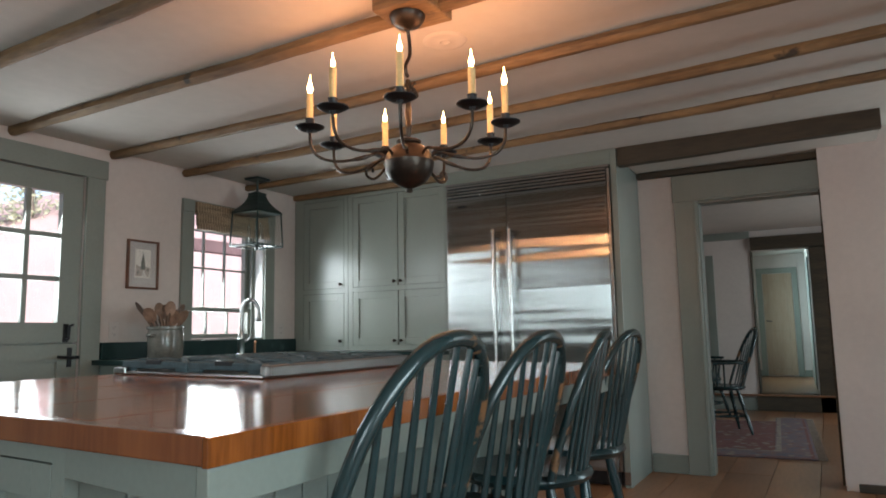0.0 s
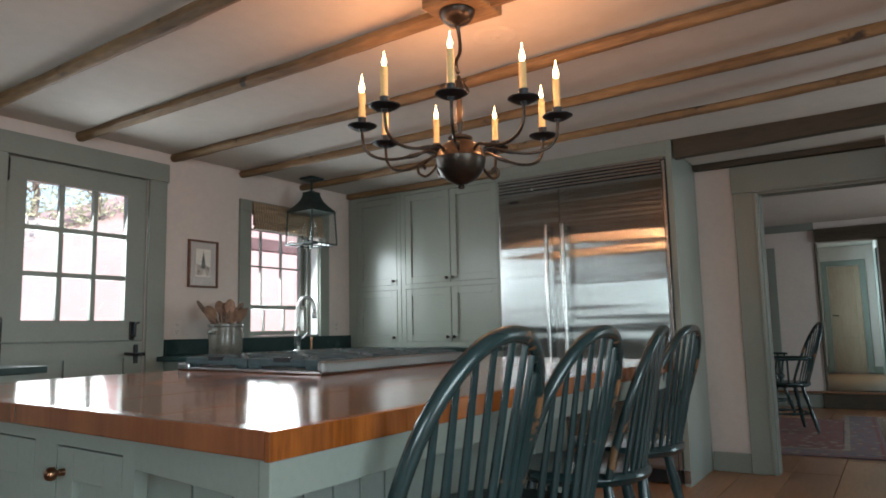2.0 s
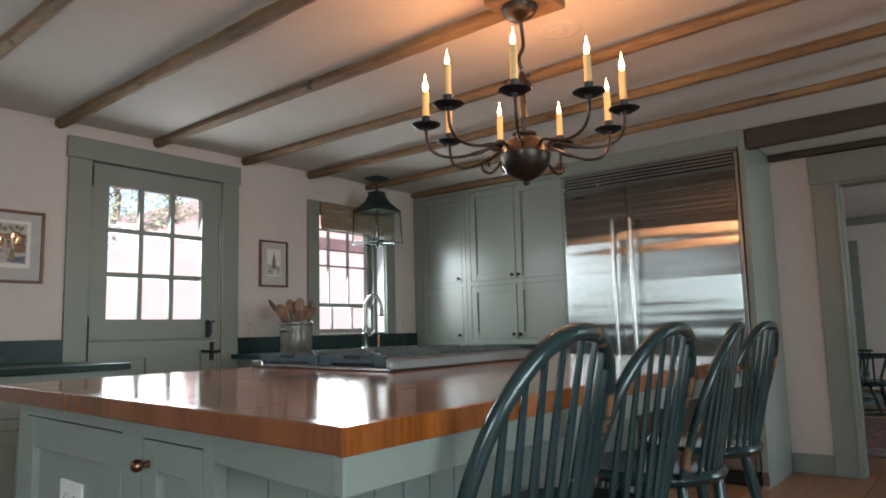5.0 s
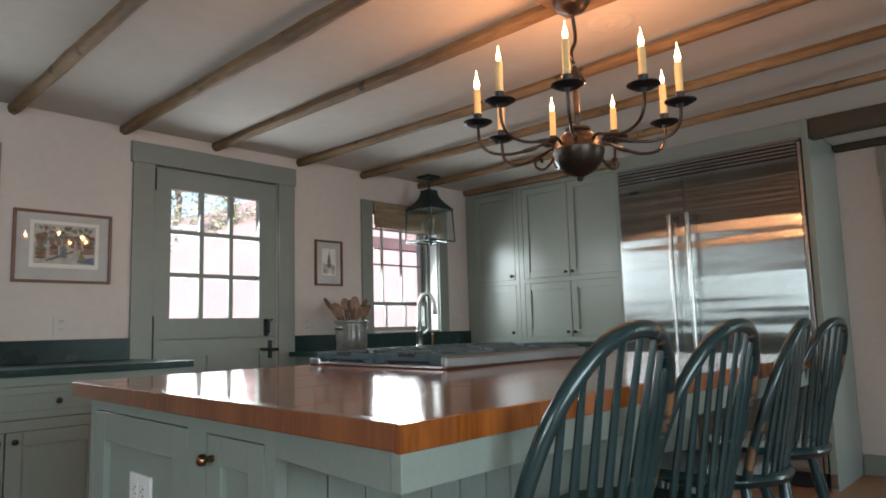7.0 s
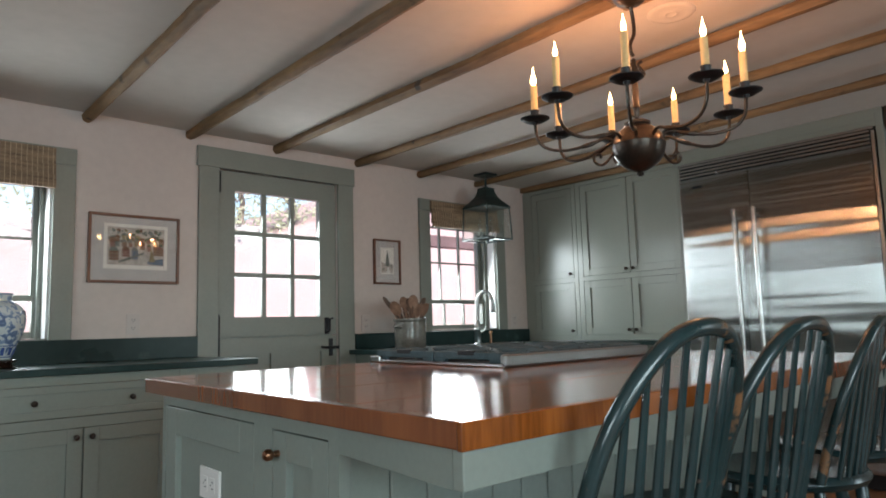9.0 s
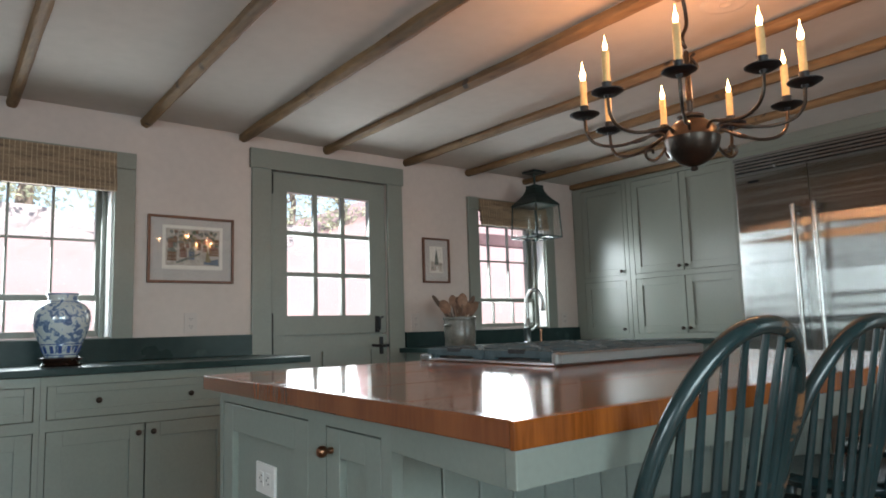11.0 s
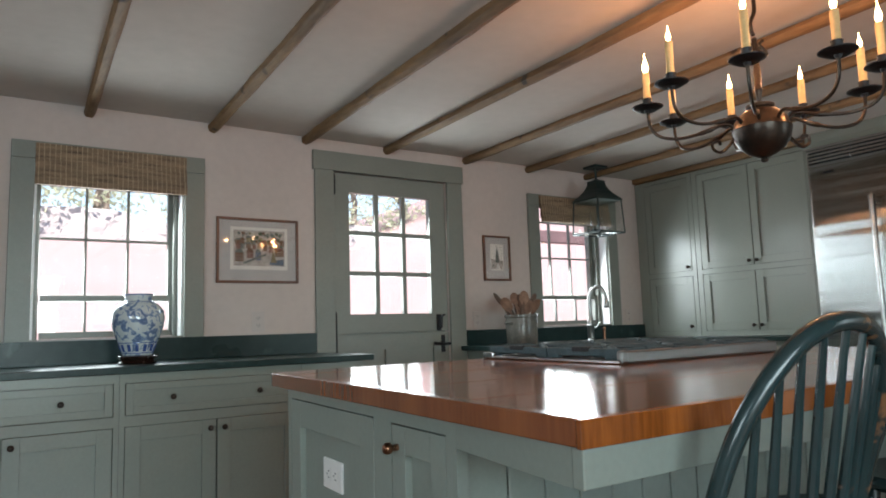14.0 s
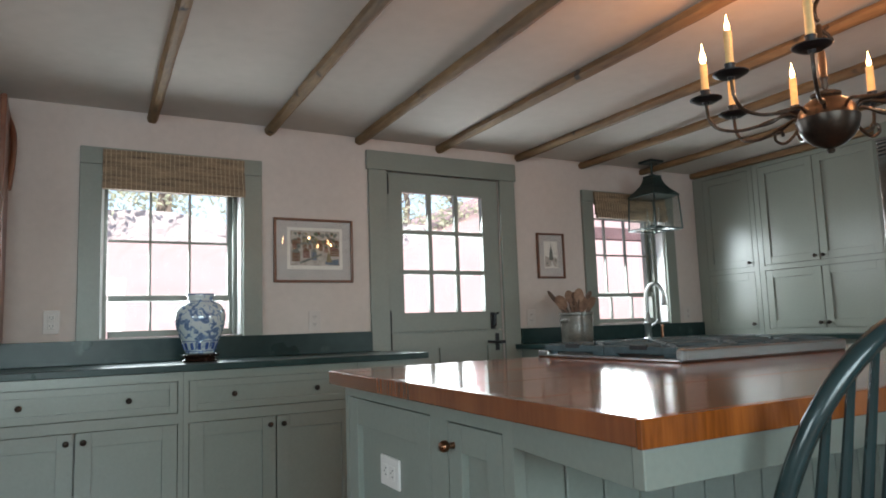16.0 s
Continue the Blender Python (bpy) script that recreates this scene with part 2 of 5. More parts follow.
def tube(bm, pts, radii, seg=8, caps=True):
    pts = [Vector(p) for p in pts]
    if not isinstance(radii, (list, tuple)):
        radii = [radii] * len(pts)
    rings, side = [], None
    for i, p in enumerate(pts):
        d = (pts[min(i + 1, len(pts) - 1)] - pts[max(i - 1, 0)]).normalized()
        if side is None:
            side = d.orthogonal().normalized()
        side = (side - d * side.dot(d)).normalized()
        up = d.cross(side)
        rings.append([bm.verts.new(p + (side * math.cos(2 * math.pi * k / seg) + up * math.sin(2 * math.pi * k / seg)) * radii[i]) for k in range(seg)])
    for r1, r2 in zip(rings, rings[1:]):
        for k in range(seg):
            bm.faces.new((r1[k], r1[(k + 1) % seg], r2[(k + 1) % seg], r2[k]))
    if caps:
        bm.faces.new(rings[0][::-1])
        bm.faces.new(rings[-1])
    return bm


def lathe(bm, profile, center, seg=24):
    c, rings = Vector(center), []
    for r, z in profile:
        r = max(r, 0.0004)
        rings.append([bm.verts.new(c + Vector((r * math.cos(2 * math.pi * k / seg), r * math.sin(2 * math.pi * k / seg), z))) for k in range(seg)])
    for r1, r2 in zip(rings, rings[1:]):
        for k in range(seg):
            bm.faces.new((r1[k], r1[(k + 1) % seg], r2[(k + 1) % seg], r2[k]))
    bm.faces.new(rings[0][::-1])
    bm.faces.new(rings[-1])
    return bm


def smooth_path(pts, steps=6):
    pts = [Vector(p) for p in pts]
    out = []
    for i in range(len(pts) - 1):
        p0, p1, p2, p3 = pts[max(i - 1, 0)], pts[i], pts[i + 1], pts[min(i + 2, len(pts) - 1)]
        for k in range(steps):
            t = k / steps
            out.append(0.5 * ((2 * p1) + (p2 - p0) * t + (2 * p0 - 5 * p1 + 4 * p2 - p3) * t * t + (3 * p1 - p0 - 3 * p2 + p3) * t ** 3))
    return out + [pts[-1]]


class Face:
    """A vertical front: u along it, v up, d out of it."""

    def __init__(self, origin, u, n):
        self.o, self.u, self.n = Vector(origin), Vector(u), Vector(n)

    def at(self, u, v, d=0.0):
        return self.o + self.u * u + Vector((0, 0, v)) + self.n * d

    def box(self, bm, u0, u1, v0, v1, d0, d1, bev=0.0):
        return box(bm, self.at(u0, v0, d0), self.at(u1, v1, d1), bev)


def knob(face, u, v, d, parent, material=COPPER, r=0.0125):
    bm = bmesh.new()
    lathe(bm, [(0.007, 0), (0.006, 0.012), (r, 0.018), (r * 1.05, 0.026), (r * 0.7, 0.032), (0.001, 0.034)], (0, 0, 0), 14)
    bmesh.ops.transform(bm, verts=bm.verts, matrix=Matrix.Translation(face.at(u, v, d)) @ face.n.to_track_quat("Z", "Y").to_matrix().to_4x4())
    return part("knob", bm, material, parent, "small round metal knob", True)


def shaker(face, u0, u1, v0, v1, parent, name="door", rail=0.06, knobs=(), material=PAINT, proud=0.0, metal=None, r=0.0125, recess=0.012):
    g = 0.0032
    u0, u1, v0, v1 = u0 + g, u1 - g, v0 + g, v1 - g
    ob = part(name, face.box(bmesh.new(), u0 + rail - 0.004, u1 - rail + 0.004, v0 + rail - 0.004, v1 - rail + 0.004, -0.018, proud - recess), material, parent)
    for a, b in ((u0, u0 + rail), (u1 - rail, u1)):
        part("stile", face.box(bmesh.new(), a, b, v0, v1, -0.02, proud, 0.0015), material, ob)
    for a, b in ((v0, v0 + rail), (v1 - rail, v1)):
        part("rail", face.box(bmesh.new(), u0 + rail, u1 - rail, a, b, -0.02, proud - 0.0002, 0.0015), material, ob)
    for u, v in knobs:
        knob(face, u, v, proud, ob, metal or BRONZE, r)
    return ob


# ---- the room ----
XW, XE, YS, YN, CEIL = -3.0, 5.24, -2.5, 3.97, 2.214
YO = YN + 0.24


def wall_with_openings(name, face, length, height, depth, holes, label, material=PLASTER):
    """A wall whose inner side is the face; holes as u0, u1, v0, v1."""
    bm = bmesh.new()
    us = sorted({0, length, *(h[0] for h in holes), *(h[1] for h in holes)})
    for a, b in zip(us, us[1:]):
        cuts = sorted((h[2], h[3]) for h in holes if h[0] <= a + 1e-6 and h[1] >= b - 1e-6)
        v = 0.0
        for lo, hi in cuts:
            if lo > v:
                face.box(bm, a, b, v, lo, -depth, 0)
            v = hi
        if v < height:
            face.box(bm, a, b, v, height, -depth, 0)
    bmesh.ops.remove_doubles(bm, verts=bm.verts, dist=1e-5)
    return setting(name, bm, material, label, "wall")


NORTH = Face((XW, YN, 0), (1, 0, 0), (0, -1, 0))
WL, WR, DR = (0.2, 0.92), (3.51, 4.245), (1.815, 2.67)
wall_with_openings("wall_north", NORTH, XE - XW, 2.4, 0.24,
                   [(0.82, 1.78, 1.0, 1.82), (WL[0] - XW, WL[1] - XW, 1.0, 1.985), (WR[0] - XW, WR[1] - XW, 0.99, 1.985), (DR[0] - XW, DR[1] - XW, 0.0, 2.015)],
                   "warm white hand-troweled plaster wall")
EAST = Face((XE, YN, 0), (0, -1, 0), (-1, 0, 0))
wall_with_openings("wall_east", EAST, YN - YS, 2.4, 0.14, [(YN - 0.765, YN + 0.03, 0.0, 1.925)], "warm white plaster wall with a doorway")
wall_with_openings("wall_west", Face((XW, YS, 0), (0, 1, 0), (1, 0, 0)), YN - YS, 2.4, 0.2, [(1.3, 2.8, 0.98, 1.93)], "white plaster wall with a wide window")
# the narrow hole is added for the south side fill lamp
wall_with_openings("wall_south", Face((XE, YS, 0), (-1, 0, 0), (0, 1, 0)), XE - XW, 2.4, 0.2, [(0.24, 0.94, 0.8, 1.9), (4.34, 6.54, 0.8, 1.9)], "white plaster wall with a window and an added light opening")
bm = bmesh.new()
bmesh.ops.create_grid(bm, x_segments=90, y_segments=80, size=1)
for v in bm.verts:
    x, y = XW + (v.co.x + 1) / 2 * (XE + 0.1 - XW), YS + (v.co.y + 1) / 2 * (YN + 0.1 - YS)
    v.co = (x, y, CEIL + 0.0087 * (YN - y) + 0.006 * noise.noise((x * 0.9, y * 0.9, 0)))
bmesh.ops.reverse_faces(bm, faces=bm.faces)
setting("ceiling", bm, CEILING, "uneven white plaster ceiling between pole beams", "ceiling", True)
setting("roof_slab", boxes(((XW - 0.3, YS - 0.3, 2.4), (14.2, YO + 0.1, 2.6))), GAP, "dark slab above the rooms", "roof")

# floor boards: sub floor and planks
setting("floor", boxes(((XW, YS, -0.06), (14.0, YO, -0.025))), GAP, "dark sub floor below wide pine boards", "floor")
floor = bpy.data.objects["floor"]

# pole beams, a little bent and uneven
for bx, skew, thick, bend in ((-1.02, 0.040, 0.027, 0.0), (-0.36, 0.040, 0.027, 0.0), (0.436, 0.045, 0.026, 0.0), (1.074, 0.042, 0.028, 0.0), (1.643, 0.044, 0.030, 0.006), (2.212, 0.039, 0.029, 0.02), (2.844, 0.042, 0.0265, 0.045), (3.43, 0.047, 0.026, 0.05), (4.046, 0.055, 0.024, 0.05)):
    rnd = random.Random(int(bx * 100))
    bm = bmesh.new()
    rings, seg = [], 18
    for i in range(150):
        y = YN - 0.004 - i * (YN - YS - 0.01) / 149
        cx = bx - skew * (YN - y) + bend * math.sin(math.pi * min((YN - y) / 4.2, 1.0)) + 0.006 * noise.noise((y * 0.7, bx * 3, 0))
        cz = 2.161 + thick + 0.006 * noise.noise((y * 0.9, bx * 3, 5))
        ring = []
        for k in range(seg):
            a = 2 * math.pi * k / seg
            r = thick * (1 + 0.07 * math.cos(6 * a + 2 * bx) + 0.13 * noise.noise((math.cos(a) * 1.2, math.sin(a) * 1.2, y * 2.2 + bx * 7)) + 0.1 * noise.noise((math.cos(a) * 2.4, math.sin(a) * 2.4, y * 7 + bx)))
            ring.append(bm.verts.new((cx + r * math.cos(a) * 1.05, y, cz + r * math.sin(a))))
        rings.append(ring)
    for r1, r2 in zip(rings, rings[1:]):
        for k in range(seg):
            bm.faces.new((r1[k], r2[k], r2[(k + 1) % seg], r1[(k + 1) % seg]))
    bm.faces.new(rings[0])
    bm.faces.new(rings[-1][::-1])
    tagged(part("ceiling_beam", bm, POLE, None, smooth=True), "peeled round log beam of brown weathered wood", "beam", "log beams of the ceiling", "structure")
setting("cabinet_top_strip", boxes(((4.59, 2.486, 2.170), (4.64, YN - 0.003, 2.214)), bev=0.008), POLE, "brown wooden strip along the ceiling", "trim")

# lintel and small beam before the doorway
bm = boxes(((4.63, -0.36, 2.110), (4.70, 1.165, 2.262)))
bmesh.ops.subdivide_edges(bm, edges=[e for e in bm.edges if abs((e.verts[0].co - e.verts[1].co).y) > 1], cuts=24)
for v in bm.verts:
    v.co += Vector((0.008 * noise.noise(v.co * 2.3), 0, 0.008 * noise.noise(v.co * 1.9 + Vector((3, 0, 0))) + 0.022 * (1.165 - v.co.y)))
setting("lintel_beam", bm, LINTEL, "heavy dark hewn timber beam", "beam")
setting("small_lintel", boxes(((5.17, -0.03, 2.122), (5.236, 1.165, 2.164)), bev=0.004), LINTEL, "thin dark timber strip above the doorway", "beam")
setting("doorway_soffit", boxes(((4.712, -0.36, 2.166), (5.236, 1.165, 2.30))), CEILING, "white plaster soffit behind the timber beam", "ceiling")

# leaning plaster pier beside the doorway
bm = boxes(((5.08, YS + 0.003, 0), (5.236, -0.022, 2.30)))
bmesh.ops.subdivide_edges(bm, edges=bm.edges, cuts=10, use_grid_fill=True)
for v in bm.verts:
    if v.co.y > -0.2:
        v.co.y += -0.012 * (1 - v.co.z / 2.2) + 0.007 * noise.noise(v.co * 2)
    if v.co.x < 5.1:
        v.co.x += 0.01 * noise.noise(v.co * 1.7)
setting("plaster_pier", bm, PLASTER, "uneven warm white plaster pier", "wall", True)
setting("pier_base", boxes(((5.05, YS + 0.01, 0), (5.075, -0.10, 0.05)), bev=0.003), LINTEL, "low dark wooden base strip", "baseboard")


# ---- windows, door and doorway ----
def casing(parent, face, u0, u1, v0, v1, w, head, ear, d=0.022, sill=False):
    part("casing_side", face.box(bmesh.new(), u0 - w, u0, v0, v1, 0.0, d, 0.003), TRIM, parent)
    part("casing_side", face.box(bmesh.new(), u1, u1 + w, v0, v1, 0.0, d, 0.003), TRIM, parent)
    part("casing_head", face.box(bmesh.new(), u0 - w - ear, u1 + w + ear, v1, v1 + head, 0.0, d + 0.004, 0.003), TRIM, parent)


def sash_window(name, u0, u1, v0, v1, cols, label, shade_z, hang=0.105):
    t = thing(name, (XW + (u0 + u1) / 2, YN, v0), label, "window", kind="structure")
    f = NORTH
    casing(t, f, u0, u1, v0 - 0.0, v1 - 0.075, 0.105, 0.09, 0.0)
    part("window_sill", f.box(bmesh.new(), u0, u1, v0 - 0.012, v0 + 0.012, -0.23, 0.0), TRIM, t)
    for a, b in ((u0, u0 + 0.012), (u1 - 0.012, u1)):
        part("jamb", f.box(bmesh.new(), a, b, v0 + 0.013, v1, -0.075, -0.002), SASH, t)
        part("sash_track", f.box(bmesh.new(), a, b, v0 + 0.013, v1, -0.235, -0.076), TRIM, t)
    part("stop_bead", f.box(bmesh.new(), u1 - 0.034, u1 - 0.0125, v0 + 0.013, v1 - 0.013, -0.112, -0.094, 0.003), TRIM, t)
    part("stop_bead", f.box(bmesh.new(), u0 + 0.0125, u0 + 0.034, v0 + 0.013, v1 - 0.013, -0.112, -0.094, 0.003), TRIM, t)
    part("jamb_head", f.box(bmesh.new(), u0 + 0.013, u1 - 0.013, v1 - 0.012, v1, -0.23, 0.0), SASH, t)
    for lo, hi, d, r0 in ((v0 + 0.014, 1.236, -0.115, 1), (1.206, v1 - 0.014, -0.153, 3)):
        a, b = u0 + 0.0125, u1 - 0.016
        bm = bmesh.new()
        f.box(bm, a, a + 0.028, lo, hi, d - 0.035, d, 0.003)
        f.box(bm, b - 0.035, b, lo, hi, d - 0.035, d, 0.003)
        f.box(bm, a + 0.035, b - 0.035, lo, lo + 0.035, d - 0.035, d, 0.003)
        f.box(bm, a + 0.035, b - 0.035, hi - 0.03, hi, d - 0.035, d, 0.003)
        s = part("sash", bm, TRIM, t)
        for k in range(1, cols):
            u = a + 0.035 + (b - a - 0.07) * k / cols
            part("muntin", f.box(bmesh.new(), u - 0.006, u + 0.006, lo + 0.034, hi - 0.029, d - 0.028, d - 0.005), TRIM, s)
        for k in range(1, r0):
            v = 1.535 + 0.285 * (k - 1)
            part("muntin", f.box(bmesh.new(), a + 0.034, b - 0.034, v - 0.006, v + 0.006, d - 0.029, d - 0.004), TRIM, s)
        g = part("pane", f.box(bmesh.new(), a + 0.03, b - 0.03, lo + 0.03, hi - 0.025, d - 0.02, d - 0.016), GLASS, s)
        g.visible_shadow = False
    # woven shade with folds
    sh = thing("woven_shade", (XW + (u0 + u1) / 2, YN, v1), "rolled-up woven brown bamboo roman shade in the window", "window shade", "woven window shades")
    z0 = shade_z
    for i, (a, b, d) in enumerate(((z0 + 0.105, v1 + 0.004, 0.040), (z0 + hang - 0.055, z0 + 0.125, 0.050), (z0, z0 + hang - 0.035, 0.060))):
        bm = bmesh.new()
        n = max(3, int((b - a) / 0.0075))
        for k in range(n):
            zz = a + (b - a) * k / n
            f.box(bm, u0 - 0.002 + 0.002 * random.random(), u1 + 0.002 - 0.002 * random.random(), zz, zz + (b - a) / n * 0.86, -0.016 + d, d + 0.002 * random.random())
        part("fold", bm, BAMBOO, sh)
        bm = bmesh.new()
        for k in range(30):
            u = u0 + 0.012 + (u1 - u0 - 0.024) * k / 29 + 0.002 * random.random()
            f.box(bm, u - 0.0018, u + 0.0018, a + 0.001, b - 0.002, d + 0.001, d + 0.0028)
        part("binding_thread", bm, THREAD, sh)
    return t


sash_window("window_1", WL[0] - XW, WL[1] - XW, 1.0, 1.985, 3, "painted sash window in a thick plaster wall", 1.775)
sash_window("window_2", WR[0] - XW, WR[1] - XW, 0.99, 1.985, 3, "painted sash window above the sink counter", 1.785, 0.085)

# back door in two halves, nine lights
door = thing("door_1", ((DR[0] + DR[1]) / 2, YN, 0), "sage green painted dutch door with nine glass lights", "door", kind="structure")
a, b = DR[0] - XW, DR[1] - XW
casing(door, NORTH, a, b, 0.0, 2.012, 0.125, 0.122, 0.012)
part("threshold", NORTH.box(bmesh.new(), a, b, 0.0, 0.02, -0.2, 0.02), PLANK, door)
part("door_stop", boxes((NORTH.at(a, 1.998, -0.06), NORTH.at(b, 2.012, -0.045))), TRIM, door)
a, b = a + 0.006, b - 0.006
ga, gb, gz0, gz1 = 1.93 - XW, 2.535 - XW, 1.112, 1.888
bm = bmesh.new()
for u0, u1, v0, v1 in ((a, ga, 0.992, 2.008), (gb, b, 0.992, 2.008), (ga, gb, 0.992, gz0), (ga, gb, gz1, 2.008)):
    NORTH.box(bm, u0, u1, v0, v1, -0.05, -0.008)
up = part("upper_leaf", bm, TRIM, door)
cw, ch = (gb - ga) / 3, (gz1 - gz0) / 3
for k in (1, 2):
    part("muntin", NORTH.box(bmesh.new(), ga + cw * k - 0.015, ga + cw * k + 0.015, gz0, gz1, -0.042, -0.012, 0.004), TRIM, up)
    part("muntin", NORTH.box(bmesh.new(), ga, gb, gz0 + ch * k - 0.015, gz0 + ch * k + 0.015, -0.041, -0.013, 0.004), TRIM, up)
for i in range(3):
    for j in range(3):
        g = part("pane", NORTH.box(bmesh.new(), ga + cw * i + 0.012, ga + cw * (i + 1) - 0.012, gz0 + ch * j + 0.012, gz0 + ch * (j + 1) - 0.012, -0.03, -0.026), GLASS, up)
        g.visible_shadow = False
bm = bmesh.new()
pu = [(a + 0.12, a + 0.355), (b - 0.355, b - 0.12)]
for u0, u1, v0, v1 in ((a, pu[0][0], 0.02, 0.985), (pu[0][1], pu[1][0], 0.02, 0.985), (pu[1][1], b, 0.02, 0.985),
                       (pu[0][0], pu[0][1], 0.02, 0.22), (pu[1][0], pu[1][1], 0.02, 0.22), (pu[0][0], pu[0][1], 0.885, 0.985), (pu[1][0], pu[1][1], 0.885, 0.985)):
    NORTH.box(bm, u0, u1, v0, v1, -0.05, -0.008)
low = part("lower_leaf", bm, TRIM, door)
# hidden backing, added so no daylight leaks between the two leaves
part("split_backing", NORTH.box(bmesh.new(), a, b, 0.96, 1.02, -0.062, -0.051), TRIM, door)
for u0, u1 in pu:
    part("panel", NORTH.box(bmesh.new(), u0 - 0.004, u1 + 0.004, 0.216, 0.889, -0.045, -0.024), TRIM, low)
for z in (1.93, 1.06, 0.93, 0.2):
    bm = NORTH.box(bmesh.new(), a - 0.014, a + 0.012, z - 0.06, z + 0.06, -0.004, 0.006, 0.002)
    tube(bm, [NORTH.at(a, z - 0.068, 0.006), NORTH.at(a, z + 0.068, 0.006)], 0.007, 8)
    part("hinge", bm, IRON, door, "black iron hinge")
lu = 2.585 - XW
bm = NORTH.box(bmesh.new(), lu - 0.016, lu + 0.016, 0.995, 1.105, -0.008, 0.004, 0.003)
tube(bm, [NORTH.at(lu, 1.01, 0.004), NORTH.at(lu, 1.015, 0.03), NORTH.at(lu + 0.002, 1.09, 0.03), NORTH.at(lu + 0.03, 1.098, 0.02)], 0.008, 8)
part("bolt", bm, IRON, door, "black iron slide bolt")
lu = 2.615 - XW
bm = NORTH.box(bmesh.new(), lu - 0.014, lu + 0.014, 0.85, 0.965, -0.008, 0.003, 0.003)
tube(bm, smooth_path([NORTH.at(lu, 0.905, 0), NORTH.at(lu, 0.905, 0.045), NORTH.at(lu - 0.03, 0.905, 0.052), NORTH.at(lu - 0.105, 0.912, 0.05)]), 0.0085, 8)
NORTH.box(bm, lu + 0.014, lu + 0.06, 0.895, 0.915, -0.004, 0.014, 0.003)
part("latch", bm, IRON, door, "black iron lever latch")

# doorway to the dining room
t = thing("doorway_1", (XE, 0.38, 0), "open cased doorway painted sage green", "doorway", kind="structure")
u0, u1 = YN - 0.765, YN + 0.03
part("casing_side", EAST.box(bmesh.new(), u0 - 0.15, u0, 0, 1.925, 0.002, 0.025, 0.003), TRIM, t)
part("casing_bead", EAST.box(bmesh.new(), u0 - 0.018, u0 + 0.006, 0, 1.915, 0.025, 0.036, 0.004), TRIM, t)
part("casing_head", EAST.box(bmesh.new(), u0 - 0.16, u1 - 0.001, 1.925, 2.118, 0.002, 0.028, 0.003), TRIM, t)
part("casing_bead", EAST.box(bmesh.new(), u0 - 0.018, u1 - 0.001, 1.918, 1.94, 0.028, 0.039, 0.004), TRIM, t)
part("jamb", EAST.box(bmesh.new(), u0 - 0.0, u0 + 0.014, 0, 1.92, -0.14, 0.0), TRIM, t)
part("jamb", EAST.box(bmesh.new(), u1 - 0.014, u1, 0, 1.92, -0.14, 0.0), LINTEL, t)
part("jamb_head", EAST.box(bmesh.new(), u0 + 0.014, u1 - 0.014, 1.906, 1.924, -0.14, 0.0), TRIM, t)
setting("baseboard_1", EAST.box(bmesh.new(), YN - 1.165, u0 - 0.152, 0.0, 0.13, 0.002, 0.022, 0.004), TRIM, "sage green painted baseboard", "baseboard")

# ---- dining room and hall beyond ----
DX = 9.6
wall_with_openings("wall_dining_far", Face((DX, 4.0, 0), (0, -1, 0), (-1, 0, 0)), 6.4, 2.4, 0.16, [(4.0 - 0.79, 4.0 - 0.13, 0.2, 1.98)], "white plaster wall with a low doorway")
setting("wall_dining_north", boxes(((XE + 0.145, 3.4, 0), (DX, 3.55, 2.4))), PLASTER, "white plaster wall", "wall")
wall_with_openings("wall_dining_south", Face((DX, -2.4, 0), (-1, 0, 0), (0, 1, 0)), DX - XE - 0.145, 2.4, 0.2, [(1.4, 2.8, 0.9, 2.0)], "white plaster wall with a window")
setting("ceiling_dining", boxes(((XE + 0.145, -2.4, 2.233), (DX - 0.001, 3.4, 2.3))), CEILING, "white plaster ceiling of the dining room", "ceiling")
bm = boxes(((DX - 0.03, 0.785, 2.138), (DX - 0.002, 3.39, 2.232)), bev=0.004)
setting("cornice_1", bm, TRIM, "sage green painted cornice board", "trim")
setting("cornice_2", boxes(((DX - 0.06, -2.39, 1.985), (DX - 0.002, 0.78, 2.145)), bev=0.004), LINTEL, "dark painted beam over the inner doorway", "beam")
setting("baseboard_2", boxes(((DX - 0.022, 0.81, 0), (DX - 0.002, 3.39, 0.16)), bev=0.003), TRIM, "sage green painted baseboard", "baseboard")
setting("doorway_2_post", boxes(((DX - 0.05, -0.08, 0), (DX - 0.002, 0.128, 1.98)), bev=0.004), LINTEL, "dark painted door post", "trim")
setting("doorway_3_edge", boxes(((DX - 0.02, 0.775, 0.2), (DX + 0.16, 0.79, 1.98)), bev=0.003), LINTEL, "dark wooden doorway edge", "trim")
setting("step_1", boxes(((DX - 0.05, -0.4, 0), (DX + 0.2, 0.82, 0.175)), bev=0.004), LINTEL, "dark wooden riser of a raised floor", "step")
setting("floor_hall", boxes(((DX - 0.07, -0.4, 0.178), (13.2, 1.6, 0.2)), bev=0.004), PLANK, "worn pine floor of the raised hall", "floor")
setting("closet_shelf_edge", boxes(((DX - 0.03, 1.235, 0.0), (DX - 0.003, 1.33, 1.955)), bev=0.004), TRIM, "sage painted door casing edge", "trim")
setting("wall_hall_far", boxes(((13.1, -0.5, 0.2), (13.25, 1.7, 2.4))), PLASTER, "pale plaster wall of the hall", "wall")
bm = boxes(((DX + 0.165, 0.0, 0.2), (13.1, 0.128, 2.4)))
for v in bm.verts:
    v.co.y += 0.036 * (v.co.x - DX)
